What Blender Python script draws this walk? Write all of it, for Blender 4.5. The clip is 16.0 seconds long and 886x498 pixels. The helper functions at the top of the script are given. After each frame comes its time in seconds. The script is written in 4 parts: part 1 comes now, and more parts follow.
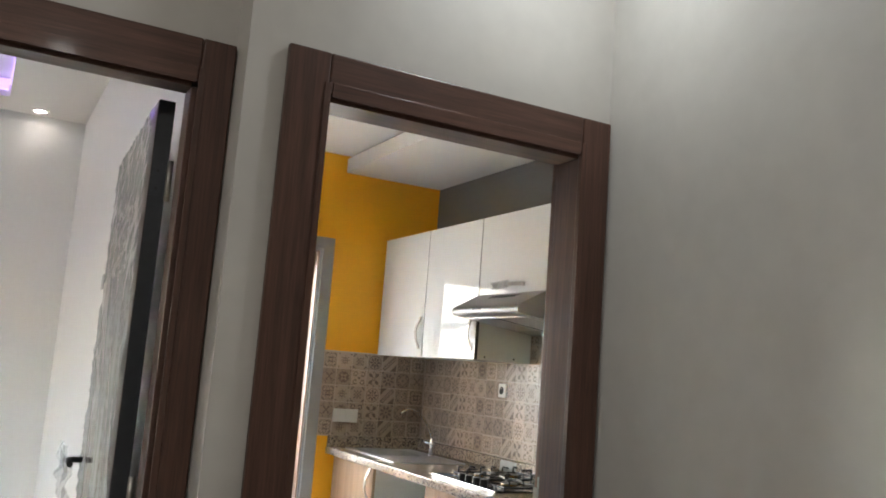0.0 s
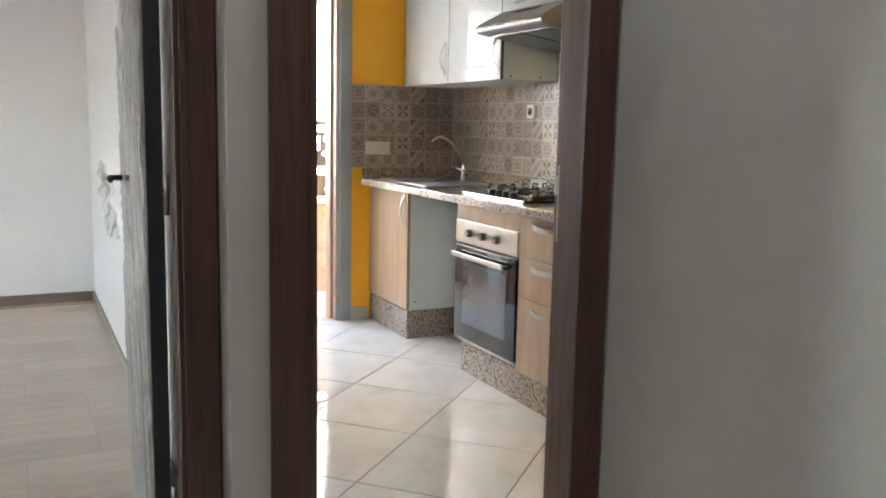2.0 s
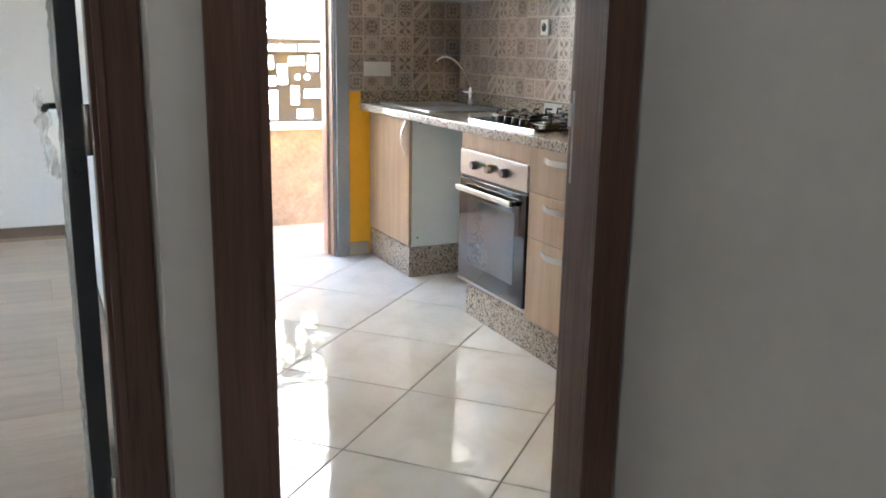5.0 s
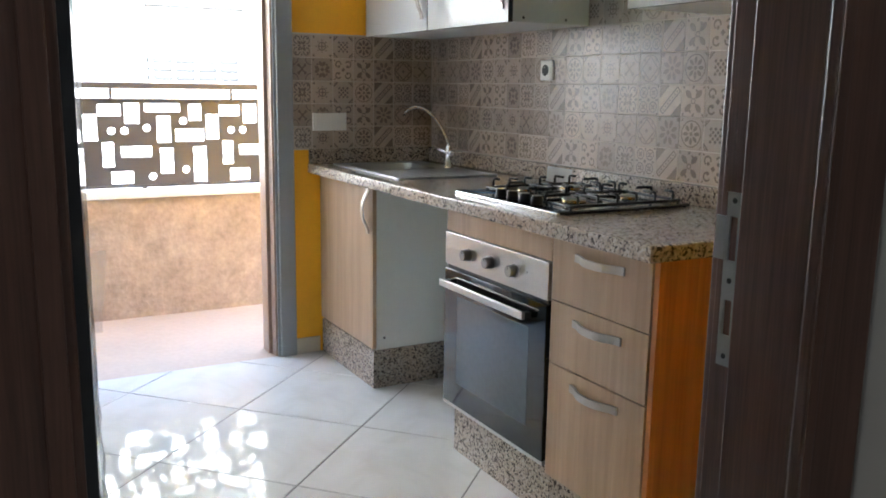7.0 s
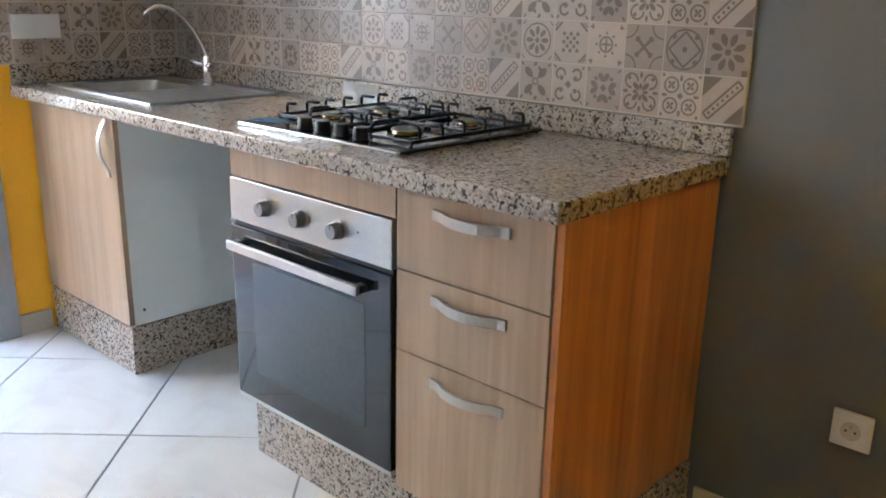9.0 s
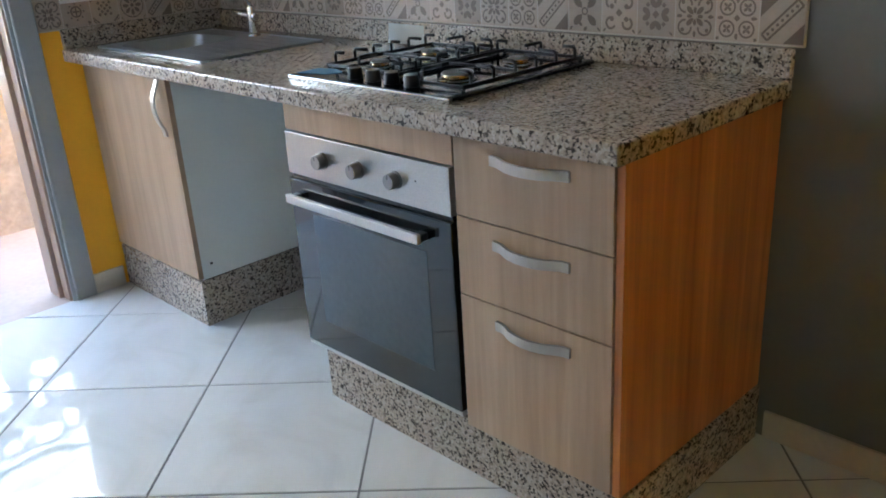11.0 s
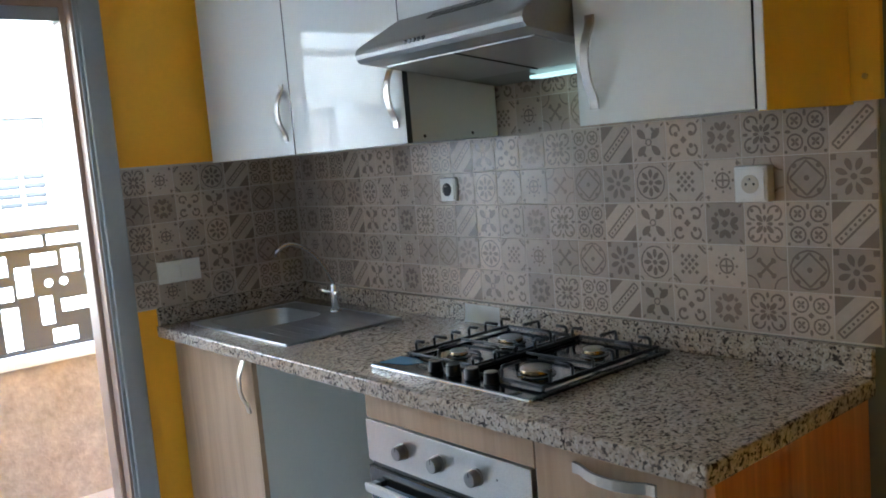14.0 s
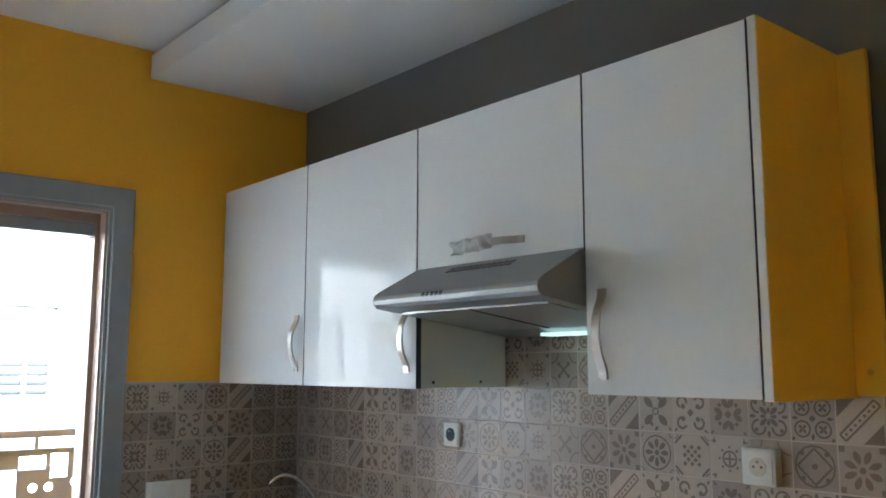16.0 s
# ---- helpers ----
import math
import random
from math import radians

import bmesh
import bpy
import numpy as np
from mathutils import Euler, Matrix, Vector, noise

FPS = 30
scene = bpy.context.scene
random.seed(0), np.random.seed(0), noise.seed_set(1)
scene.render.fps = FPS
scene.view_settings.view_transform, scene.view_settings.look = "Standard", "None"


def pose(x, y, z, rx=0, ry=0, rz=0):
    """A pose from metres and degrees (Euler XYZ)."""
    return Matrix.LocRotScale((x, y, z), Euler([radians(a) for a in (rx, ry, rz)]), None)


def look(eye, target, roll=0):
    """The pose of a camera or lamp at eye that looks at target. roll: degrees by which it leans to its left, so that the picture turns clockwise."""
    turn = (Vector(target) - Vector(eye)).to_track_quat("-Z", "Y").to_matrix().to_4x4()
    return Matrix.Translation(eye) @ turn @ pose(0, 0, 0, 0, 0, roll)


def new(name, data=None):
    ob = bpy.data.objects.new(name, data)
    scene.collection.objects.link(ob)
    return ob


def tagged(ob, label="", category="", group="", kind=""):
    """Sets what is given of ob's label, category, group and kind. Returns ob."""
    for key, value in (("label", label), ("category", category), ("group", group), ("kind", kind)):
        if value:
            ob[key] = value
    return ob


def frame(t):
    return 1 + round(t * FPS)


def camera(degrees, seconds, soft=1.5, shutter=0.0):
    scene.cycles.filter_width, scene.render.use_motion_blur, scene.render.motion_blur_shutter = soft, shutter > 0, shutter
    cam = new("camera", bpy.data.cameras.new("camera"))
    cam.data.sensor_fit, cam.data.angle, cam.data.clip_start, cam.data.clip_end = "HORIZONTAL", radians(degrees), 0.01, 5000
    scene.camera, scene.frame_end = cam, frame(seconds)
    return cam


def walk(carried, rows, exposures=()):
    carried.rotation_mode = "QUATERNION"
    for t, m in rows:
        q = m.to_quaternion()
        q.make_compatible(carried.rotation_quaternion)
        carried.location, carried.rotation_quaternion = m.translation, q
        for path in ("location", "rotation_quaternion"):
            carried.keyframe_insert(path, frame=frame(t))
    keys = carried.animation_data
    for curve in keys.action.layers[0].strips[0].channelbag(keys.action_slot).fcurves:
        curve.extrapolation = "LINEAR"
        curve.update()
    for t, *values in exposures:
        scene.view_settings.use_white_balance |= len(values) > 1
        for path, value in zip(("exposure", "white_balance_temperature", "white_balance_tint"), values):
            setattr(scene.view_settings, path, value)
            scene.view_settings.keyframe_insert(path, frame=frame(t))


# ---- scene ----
cam = camera(54.5, 16.0, soft=1.8)
PATH = [
    (0, (-2.593, -5.020, 1.393), (-1.662, -3.273, 1.676), 4.4),
    (0.5, (-2.600, -5.062, 1.334), (-1.671, -3.308, 1.487), 3.0),
    (1, (-2.572, -5.052, 1.301), (-1.650, -3.277, 1.300), 1.7),
    (1.5, (-2.554, -5.034, 1.266), (-1.647, -3.258, 1.112), 1.3),
    (2, (-2.547, -5.059, 1.229), (-1.667, -3.285, 0.946), 1.2),
    (2.5, (-2.559, -5.068, 1.196), (-1.694, -3.315, 0.772), 1.4),
    (3, (-2.564, -5.079, 1.171), (-1.718, -3.347, 0.639), 1.4),
    (3.5, (-2.556, -5.084, 1.184), (-1.711, -3.354, 0.642), 1.3),
    (6, (-2.104, -4.277, 1.234), (-1.276, -2.5, 0.844), 0.7),
    (6.5, (-2.026, -4.029, 1.232), (-1.191, -2.251, 0.858), 0.4),
    (7, (-1.977, -3.747, 1.245), (-1.026, -2.027, 0.877), 0.9),
    (7.5, (-1.924, -3.542, 1.228), (-0.857, -1.891, 0.859), 0.7),
    (8, (-1.842, -3.353, 1.228), (-0.657, -1.786, 0.85), 1.1),
    (8.5, (-1.784, -3.188, 1.225), (-0.468, -1.741, 0.806), 1.6),
    (9, (-1.775, -3.087, 1.23), (-0.369, -1.786, 0.654), 1.2),
    (9.2, (-1.77, -3.083, 1.22), (-0.366, -1.818, 0.567), 1.0),
    (11.3, (-1.785, -3.072, 1.289), (-0.523, -1.71, 0.546), -4.1),
    (11.5, (-1.79, -3.071, 1.298), (-0.538, -1.689, 0.575), -4.4),
    (12, (-1.799, -3.065, 1.319), (-0.566, -1.638, 0.655), -5.0),
    (12.5, (-1.799, -3.06, 1.343), (-0.56, -1.603, 0.755), -5.0),
    (13, (-1.799, -3.058, 1.372), (-0.551, -1.569, 0.9), -4.9),
    (13.5, (-1.799, -3.059, 1.409), (-0.538, -1.544, 1.071), -4.9),
    (14, (-1.796, -3.062, 1.441), (-0.519, -1.539, 1.216), -4.8),
    (14.5, (-1.791, -3.063, 1.464), (-0.503, -1.538, 1.334), -4.3),
    (15, (-1.794, -3.064, 1.488), (-0.502, -1.538, 1.466), -2.8),
    (15.5, (-1.81, -3.072, 1.513), (-0.523, -1.547, 1.648), -0.9),
    (16, (-1.816, -3.075, 1.527), (-0.537, -1.562, 1.801), 0.1),
]
walk(cam, [(t, look(eye, target, roll)) for t, eye, target, roll in PATH], [
    (0, 5.28, 6900, 8), (1.5, 5.25, 6700, 7), (3.5, 5.32, 6500, 6.5), (6, 5.05, 6200, 6), (8, 4.58, 5900, 5), (8.5, 4.76, 5750, 6), (9, 5.36, 5800, 7), (9.2, 5.38, 5800, 7),
    (11.3, 4.74, 5400, 2), (12.5, 4.65, 5600, 3), (14, 4.57, 5500, 2), (15, 4.65, 5550, 2), (16, 4.6, 5650, 2)])

# ---- world, sun, lamps ----
world = bpy.data.worlds.new("sky_world")
scene.world = world
world.use_nodes = True
wn = world.node_tree
sky = wn.nodes.new("ShaderNodeTexSky")
sky.sky_type = "NISHITA"
sky.sun_disc = False
sky.sun_elevation = radians(52)
sky.sun_rotation = radians(200)
sky.air_density, sky.dust_density = 1.2, 1.5
wn.links.new(sky.outputs[0], wn.nodes["Background"].inputs[0])
wn.nodes["Background"].inputs[1].default_value = 0.15

sun = new("sun", bpy.data.lights.new("sun", "SUN"))
sun.data.energy, sun.data.angle, sun.data.color = 3.0, radians(0.5), (1, 0.96, 0.9)
sun.matrix_world = look((-6.0, -15.0, 20.0), (0, 0, 0))


def lamp_disc(x, y, z, size, watts, color):
    ob = new("lamp_light", bpy.data.lights.new("lamp_light", "AREA"))
    ob.data.shape, ob.data.size, ob.data.energy, ob.data.color = "DISK", size, watts, color
    ob.matrix_world = pose(x, y, z)
    return ob


# ---- materials ----
def material(name):
    m = bpy.data.materials.new(name)
    m.use_nodes = True
    n = m.node_tree.nodes
    return m, m.node_tree, n["Principled BSDF"]


def node(t, kind, **sets):
    n = t.nodes.new(kind)
    for k, v in sets.items():
        n.inputs[k.replace("_", " ")].default_value = v
    return n


def ramp(t, src, stops):
    r = t.nodes.new("ShaderNodeValToRGB")
    els = r.color_ramp.elements
    while len(els) < len(stops):
        els.new(0.5)
    for e, (p, c) in zip(els, stops):
        e.position, e.color = p, (*c, 1)
    t.links.new(src, r.inputs[0])
    return r.outputs[0]


def bumped(t, b, src, strength, dist):
    k = node(t, "ShaderNodeBump", Strength=strength, Distance=dist)
    t.links.new(src, k.inputs["Height"])
    t.links.new(k.outputs[0], b.inputs["Normal"])
    return k


def scaled(t, sx, sy, sz, coord="Object", rot=(0, 0, 0)):
    c = t.nodes.new("ShaderNodeTexCoord")
    m = node(t, "ShaderNodeMapping", Scale=(sx, sy, sz), Rotation=rot)
    t.links.new(c.outputs[coord], m.inputs[0])
    return m.outputs[0]


def mul(c, k):
    return tuple(min(1.0, v * k) for v in c)


def surface(name, color, rough, var=0.08, scale=3.0, fine=60.0, bump=0.15, dist=0.001, metal=0.0, coat=0.0, spec=0.5):
    """Plain surface with broad and fine variation of colour, roughness and relief."""
    m, t, b = material(name)
    co = scaled(t, 1, 1, 1)
    n1 = node(t, "ShaderNodeTexNoise", Scale=scale, Detail=5.0)
    n2 = node(t, "ShaderNodeTexNoise", Scale=fine, Detail=3.0)
    mix = t.nodes.new("ShaderNodeMath")
    mix.operation = "MULTIPLY_ADD"
    mix.inputs[1].default_value = 0.4
    for n in (n1, n2):
        t.links.new(co, n.inputs["Vector"])
    t.links.new(n2.outputs[0], mix.inputs[0])
    sc = t.nodes.new("ShaderNodeMath")
    sc.operation = "MULTIPLY"
    sc.inputs[1].default_value = 0.6
    t.links.new(n1.outputs[0], sc.inputs[0])
    t.links.new(sc.outputs[0], mix.inputs[2])
    t.links.new(ramp(t, mix.outputs[0], [(0.3, mul(color, 1 - var)), (0.7, mul(color, 1 + var))]), b.inputs["Base Color"])
    rr = node(t, "ShaderNodeMapRange")
    rr.inputs[3].default_value, rr.inputs[4].default_value = rough * 0.8, min(1, rough * 1.25)
    t.links.new(n1.outputs[0], rr.inputs[0])
    t.links.new(rr.outputs[0], b.inputs["Roughness"])
    b.inputs["Metallic"].default_value = metal
    b.inputs["Coat Weight"].default_value = coat
    b.inputs["Coat Roughness"].default_value = 0.03
    b.inputs["Specular IOR Level"].default_value = spec
    if bump:
        bumped(t, b, mix.outputs[0], bump, dist)
    return m


def wood(name, dark, light, rough=0.4, grain=(9, 9, 0.7), coat=0.0, bump=0.08):
    """Straight-grained wood or laminate, the grain along the axis of least scale."""
    m, t, b = material(name)
    co = scaled(t, *grain)
    n1 = node(t, "ShaderNodeTexNoise", Scale=2.2, Detail=7.0, Roughness=0.62, Distortion=0.6)
    n2 = node(t, "ShaderNodeTexNoise", Scale=14.0, Detail=4.0, Roughness=0.6)
    add = t.nodes.new("ShaderNodeMath")
    add.operation = "MULTIPLY_ADD"
    add.inputs[1].default_value = 0.35
    sub = t.nodes.new("ShaderNodeMath")
    sub.operation = "MULTIPLY"
    sub.inputs[1].default_value = 0.65
    for n in (n1, n2):
        t.links.new(co, n.inputs["Vector"])
    t.links.new(n1.outputs[0], sub.inputs[0])
    t.links.new(n2.outputs[0], add.inputs[0])
    t.links.new(sub.outputs[0], add.inputs[2])
    info = t.nodes.new("ShaderNodeObjectInfo")
    hue = node(t, "ShaderNodeHueSaturation")
    mr = node(t, "ShaderNodeMapRange")
    mr.inputs[3].default_value, mr.inputs[4].default_value = 0.92, 1.08
    t.links.new(info.outputs["Random"], mr.inputs[0])
    t.links.new(mr.outputs[0], hue.inputs["Value"])
    mid = tuple((a + c) / 2 for a, c in zip(dark, light))
    t.links.new(ramp(t, add.outputs[0], [(0.34, dark), (0.5, mid), (0.66, light)]), hue.inputs["Color"])
    t.links.new(hue.outputs[0], b.inputs["Base Color"])
    b.inputs["Roughness"].default_value = rough
    b.inputs["Coat Weight"].default_value = coat
    b.inputs["Coat Roughness"].default_value = 0.1
    bumped(t, b, add.outputs[0], bump, 0.001)
    return m


def granite():
    m, t, b = material("speckled_granite")
    co = scaled(t, 1, 1, 1)
    v = node(t, "ShaderNodeTexVoronoi", Scale=178.0, Randomness=1.0)
    n = node(t, "ShaderNodeTexNoise", Scale=70.0, Detail=3.0)
    for k in (v, n):
        t.links.new(co, k.inputs["Vector"])
    grey = t.nodes.new("ShaderNodeSeparateColor")
    t.links.new(v.outputs["Color"], grey.inputs[0])
    a = t.nodes.new("ShaderNodeMath")
    a.operation = "MULTIPLY_ADD"
    a.inputs[1].default_value = 0.6
    t.links.new(n.outputs[0], a.inputs[0])
    s = t.nodes.new("ShaderNodeMath")
    s.operation = "MULTIPLY"
    s.inputs[1].default_value = 0.5
    t.links.new(grey.outputs[0], s.inputs[0])
    t.links.new(s.outputs[0], a.inputs[2])
    t.links.new(ramp(t, a.outputs[0], [(0.33, (0.055, 0.046, 0.041)), (0.40, (0.15, 0.122, 0.10)), (0.44, (0.325, 0.26, 0.205)), (0.62, (0.43, 0.355, 0.285)), (0.8, (0.50, 0.43, 0.36))]), b.inputs["Base Color"])
    b.inputs["Roughness"].default_value = 0.22
    b.inputs["Coat Weight"].default_value = 0.1
    return m


def porcelain():
    m, t, b = material("polished_porcelain")
    co = scaled(t, 1, 1, 1)
    n = node(t, "ShaderNodeTexNoise", Scale=2.5, Detail=6.0, Distortion=1.5)
    w = node(t, "ShaderNodeTexNoise", Scale=7.0, Detail=1.0)
    for k in (n, w):
        t.links.new(co, k.inputs["Vector"])
    t.links.new(ramp(t, n.outputs[0], [(0.3, (0.56, 0.54, 0.50)), (0.5, (0.645, 0.625, 0.59)), (0.75, (0.69, 0.675, 0.65))]), b.inputs["Base Color"])
    b.inputs["Roughness"].default_value = 0.045
    b.inputs["Specular IOR Level"].default_value = 0.44
    bumped(t, b, w.outputs[0], 0.35, 0.004)
    return m


def tinted(name, color, rough, spread=0.12):
    """Glazed colour that shifts a little from piece to piece, with cloudy wear."""
    m, t, b = material(name)
    info = t.nodes.new("ShaderNodeObjectInfo")
    c = t.nodes.new("ShaderNodeTexCoord")
    n = node(t, "ShaderNodeTexNoise", Scale=38.0, Detail=5.0, Roughness=0.7)
    vec = t.nodes.new("ShaderNodeVectorMath")
    vec.operation = "ADD"
    t.links.new(c.outputs["Object"], vec.inputs[0])
    t.links.new(info.outputs["Location"], vec.inputs[1])
    t.links.new(vec.outputs[0], n.inputs["Vector"])
    add = t.nodes.new("ShaderNodeMath")
    add.operation = "MULTIPLY_ADD"
    add.inputs[1].default_value = 0.45
    t.links.new(info.outputs["Random"], add.inputs[0])
    half = t.nodes.new("ShaderNodeMath")
    half.operation = "MULTIPLY"
    half.inputs[1].default_value = 0.55
    t.links.new(n.outputs[0], half.inputs[0])
    t.links.new(half.outputs[0], add.inputs[2])
    t.links.new(ramp(t, add.outputs[0], [(0.1, mul(color, 1 - spread)), (0.9, mul(color, 1 + spread))]), b.inputs["Base Color"])
    b.inputs["Roughness"].default_value = rough
    bumped(t, b, n.outputs[0], 0.06, 0.001)
    return m


def brushed(name, color, rough, stretch=(1, 40, 40)):
    m, t, b = material(name)
    co = scaled(t, *stretch)
    n = node(t, "ShaderNodeTexNoise", Scale=9.0, Detail=4.0)
    t.links.new(co, n.inputs["Vector"])
    t.links.new(ramp(t, n.outputs[0], [(0.3, mul(color, 0.9)), (0.7, mul(color, 1.08))]), b.inputs["Base Color"])
    mr = node(t, "ShaderNodeMapRange")
    mr.inputs[3].default_value, mr.inputs[4].default_value = rough * 0.8, rough * 1.3
    t.links.new(n.outputs[0], mr.inputs[0])
    t.links.new(mr.outputs[0], b.inputs["Roughness"])
    b.inputs["Metallic"].default_value = 1.0
    return m


def clear_film(name, clear=0.7, milk=0.0):
    m, t, b = material(name)
    out = t.nodes["Material Output"]
    b.inputs["Base Color"].default_value = (0.60, 0.62, 0.61, 1)
    b.inputs["Roughness"].default_value = 0.05
    b.inputs["Specular IOR Level"].default_value = 0.8
    tr = t.nodes.new("ShaderNodeBsdfTransparent")
    mx = t.nodes.new("ShaderNodeMixShader")
    mx.inputs[0].default_value = 1 - clear
    b.inputs["Coat Weight"].default_value = 1.0
    b.inputs["Coat Roughness"].default_value = 0.03
    lu = t.nodes.new("ShaderNodeBsdfTranslucent")
    lu.inputs[0].default_value = (0.85, 0.87, 0.87, 1)
    body = t.nodes.new("ShaderNodeMixShader")
    body.inputs[0].default_value = milk
    t.links.new(b.outputs[0], body.inputs[1])
    t.links.new(lu.outputs[0], body.inputs[2])
    t.links.new(tr.outputs[0], mx.inputs[1])
    t.links.new(body.outputs[0], mx.inputs[2])
    t.links.new(mx.outputs[0], out.inputs[0])
    return m


def glowing(name, color, power):
    m, t, b = material(name)
    b.inputs["Base Color"].default_value = (0.9, 0.9, 0.9, 1)
    b.inputs["Emission Color"].default_value = (*color, 1)
    b.inputs["Emission Strength"].default_value = power
    return m


M_HALL = surface("greige_stucco_paint", (0.565, 0.53, 0.488), 0.33, 0.06, 3.0, 16, 0.3, 0.003)
M_YELLOW = surface("yellow_wall_paint", (0.93, 0.465, 0.012), 0.5, 0.04, 1.5, 60, 0.1)
M_GREY = surface("taupe_grey_wall_paint", (0.168, 0.162, 0.148), 0.5, 0.06, 2.0, 60, 0.1)
M_WHITE = surface("white_wall_paint", (0.78, 0.77, 0.76), 0.45, 0.03, 1.5, 40, 0.12)
M_CEIL = surface("white_ceiling_paint", (0.80, 0.79, 0.77), 0.5, 0.02, 1.5, 60, 0.08)
M_WALNUT = wood("walnut_veneer", (0.046, 0.021, 0.014), (0.140, 0.064, 0.043), 0.42, (22, 22, 0.8), 0.08)
M_WALNUT_H = wood("walnut_veneer_across", (0.046, 0.021, 0.014), (0.140, 0.064, 0.043), 0.42, (0.8, 22, 22), 0.08)
M_OAK = wood("oak_laminate", (0.35, 0.228, 0.138), (0.51, 0.355, 0.228), 0.38, (5, 5, 0.25))
M_LEAF = wood("dark_walnut_leaf", (0.03, 0.016, 0.012), (0.09, 0.045, 0.032), 0.35, (20, 20, 0.8), 0.2)
M_CHERRY = wood("orange_cherry_laminate", (0.33, 0.11, 0.024), (0.74, 0.31, 0.092), 0.3, (4.0, 4.0, 0.16))
# laminate with the yellow wall's bounced light deepened into its colour
M_CREAM = surface("yellow_bounce_laminate", (0.90, 0.60, 0.06), 0.3, 0.03, 2, 80, 0.05)
M_GRANITE = granite()
M_PORC = porcelain()
M_GROUT = surface("grey_grout", (0.20, 0.19, 0.18), 0.9, 0.15, 6, 120, 0.4)
M_GROUT2 = surface("beige_grout", (0.40, 0.305, 0.22), 0.9, 0.1, 6, 120, 0.2)
M_BASE = wood("brown_wood_look_skirting", (0.17, 0.125, 0.095), (0.27, 0.205, 0.16), 0.35, (0.9, 9, 9))
M_SKIRT = surface("cream_ceramic_skirting", (0.62, 0.56, 0.46), 0.2, 0.08, 5, 60, 0.05)
M_GLOSS = surface("white_gloss_laminate", (0.76, 0.77, 0.76), 0.006, 0.015, 1.2, 50, 0.0, spec=0.13)
M_MELA = surface("white_melamine", (0.74, 0.75, 0.72), 0.35, 0.03, 2, 80, 0.05)
M_STEEL = brushed("brushed_steel", (0.53, 0.505, 0.47), 0.3)
M_SINK = brushed("satin_steel", (0.41, 0.41, 0.41), 0.38, (40, 1, 40))
M_HOOD = brushed("dull_hood_steel", (0.34, 0.34, 0.335), 0.48, (40, 1, 40))
M_STRIKE = surface("dull_strike_metal", (0.30, 0.29, 0.28), 0.4, 0.08, 6, 90, 0, metal=1.0)
M_HINGE = surface("blackened_hinge_metal", (0.07, 0.072, 0.078), 0.45, 0.1, 6, 90, 0, metal=1.0)
M_CHROME = surface("chrome", (0.82, 0.82, 0.82), 0.17, 0.03, 4, 80, 0, metal=1.0)
M_NICKEL = surface("satin_nickel", (0.50, 0.47, 0.43), 0.34, 0.05, 4, 80, 0, metal=1.0)
M_BLACK = surface("black_enamel", (0.012, 0.012, 0.013), 0.3, 0.2, 8, 120, 0.15)
M_BGLASS = surface("black_oven_glass", (0.010, 0.011, 0.012), 0.04, 0.1, 3, 80, 0, spec=0.7)
# smoked glass, its base lifted for the pale haze lying over it
M_WINDOW = surface("smoked_oven_window", (0.045, 0.056, 0.062), 0.03, 0.15, 3, 60, 0, spec=0.8)
M_HOBTOP = surface("mirror_dark_steel", (0.17, 0.19, 0.20), 0.12, 0.08, 4, 90, 0.02, metal=1.0)
M_BRASS = surface("brass_burner", (0.42, 0.33, 0.20), 0.25, 0.1, 9, 90, 0, metal=1.0)
M_PLASTIC = surface("ivory_plastic", (0.78, 0.76, 0.72), 0.3, 0.03, 6, 60, 0)
M_DARKHOLE = surface("dark_recess", (0.02, 0.02, 0.02), 0.6, 0.1, 8, 60, 0)
M_ALU = surface("blue_grey_lacquered_steel", (0.30, 0.31, 0.31), 0.3, 0.05, 4, 60, 0.05)
M_ALU2 = surface("pinkish_brown_lacquer", (0.36, 0.245, 0.18), 0.3, 0.08, 5, 60, 0.05)
M_RAIL = surface("anthracite_metal", (0.075, 0.07, 0.075), 0.4, 0.1, 5, 90, 0.05)
M_PLASTER = surface("orange_rough_plaster", (0.40, 0.312, 0.26), 0.85, 0.3, 9, 38, 1.0, 0.008)
M_TERRA = surface("terracotta_tile", (0.42, 0.31, 0.235), 0.45, 0.12, 3, 40, 0.1)
M_CAP = surface("white_stone_cap", (0.75, 0.74, 0.72), 0.4, 0.05, 4, 60, 0.1)
M_FACADE = surface("white_facade_render", (0.52, 0.51, 0.49), 0.85, 0.05, 0.6, 20, 0.2, 0.004)
M_PANE = surface("dim_window_glass", (0.05, 0.053, 0.058), 0.1, 0.1, 3, 40, 0, spec=0.12)
M_SHUTTER = surface("pale_roller_shutter", (0.36, 0.35, 0.34), 0.5, 0.06, 2, 40, 0.1)
M_ASPHALT = surface("street_asphalt", (0.06, 0.06, 0.062), 0.9, 0.2, 0.4, 20, 0.3, 0.004)
M_PLANK = wood("greige_wood_look_tile", (0.47, 0.37, 0.275), (0.60, 0.49, 0.375), 0.28, (0.9, 9, 9))
M_TILE_LIGHT = tinted("patterned_tile_ground", (0.46, 0.368, 0.292), 0.28, 0.26)
M_TILE_DARK = tinted("patterned_tile_motif", (0.195, 0.145, 0.112), 0.28, 0.3)
M_TILE_MID = tinted("patterned_tile_taupe_ground", (0.365, 0.288, 0.228), 0.28, 0.22)
M_GROUT3 = surface("pale_tile_grout", (0.56, 0.49, 0.41), 0.8, 0.1, 6, 120, 0.2)
M_FILM = clear_film("clear_plastic_film", 0.28, 0.2)
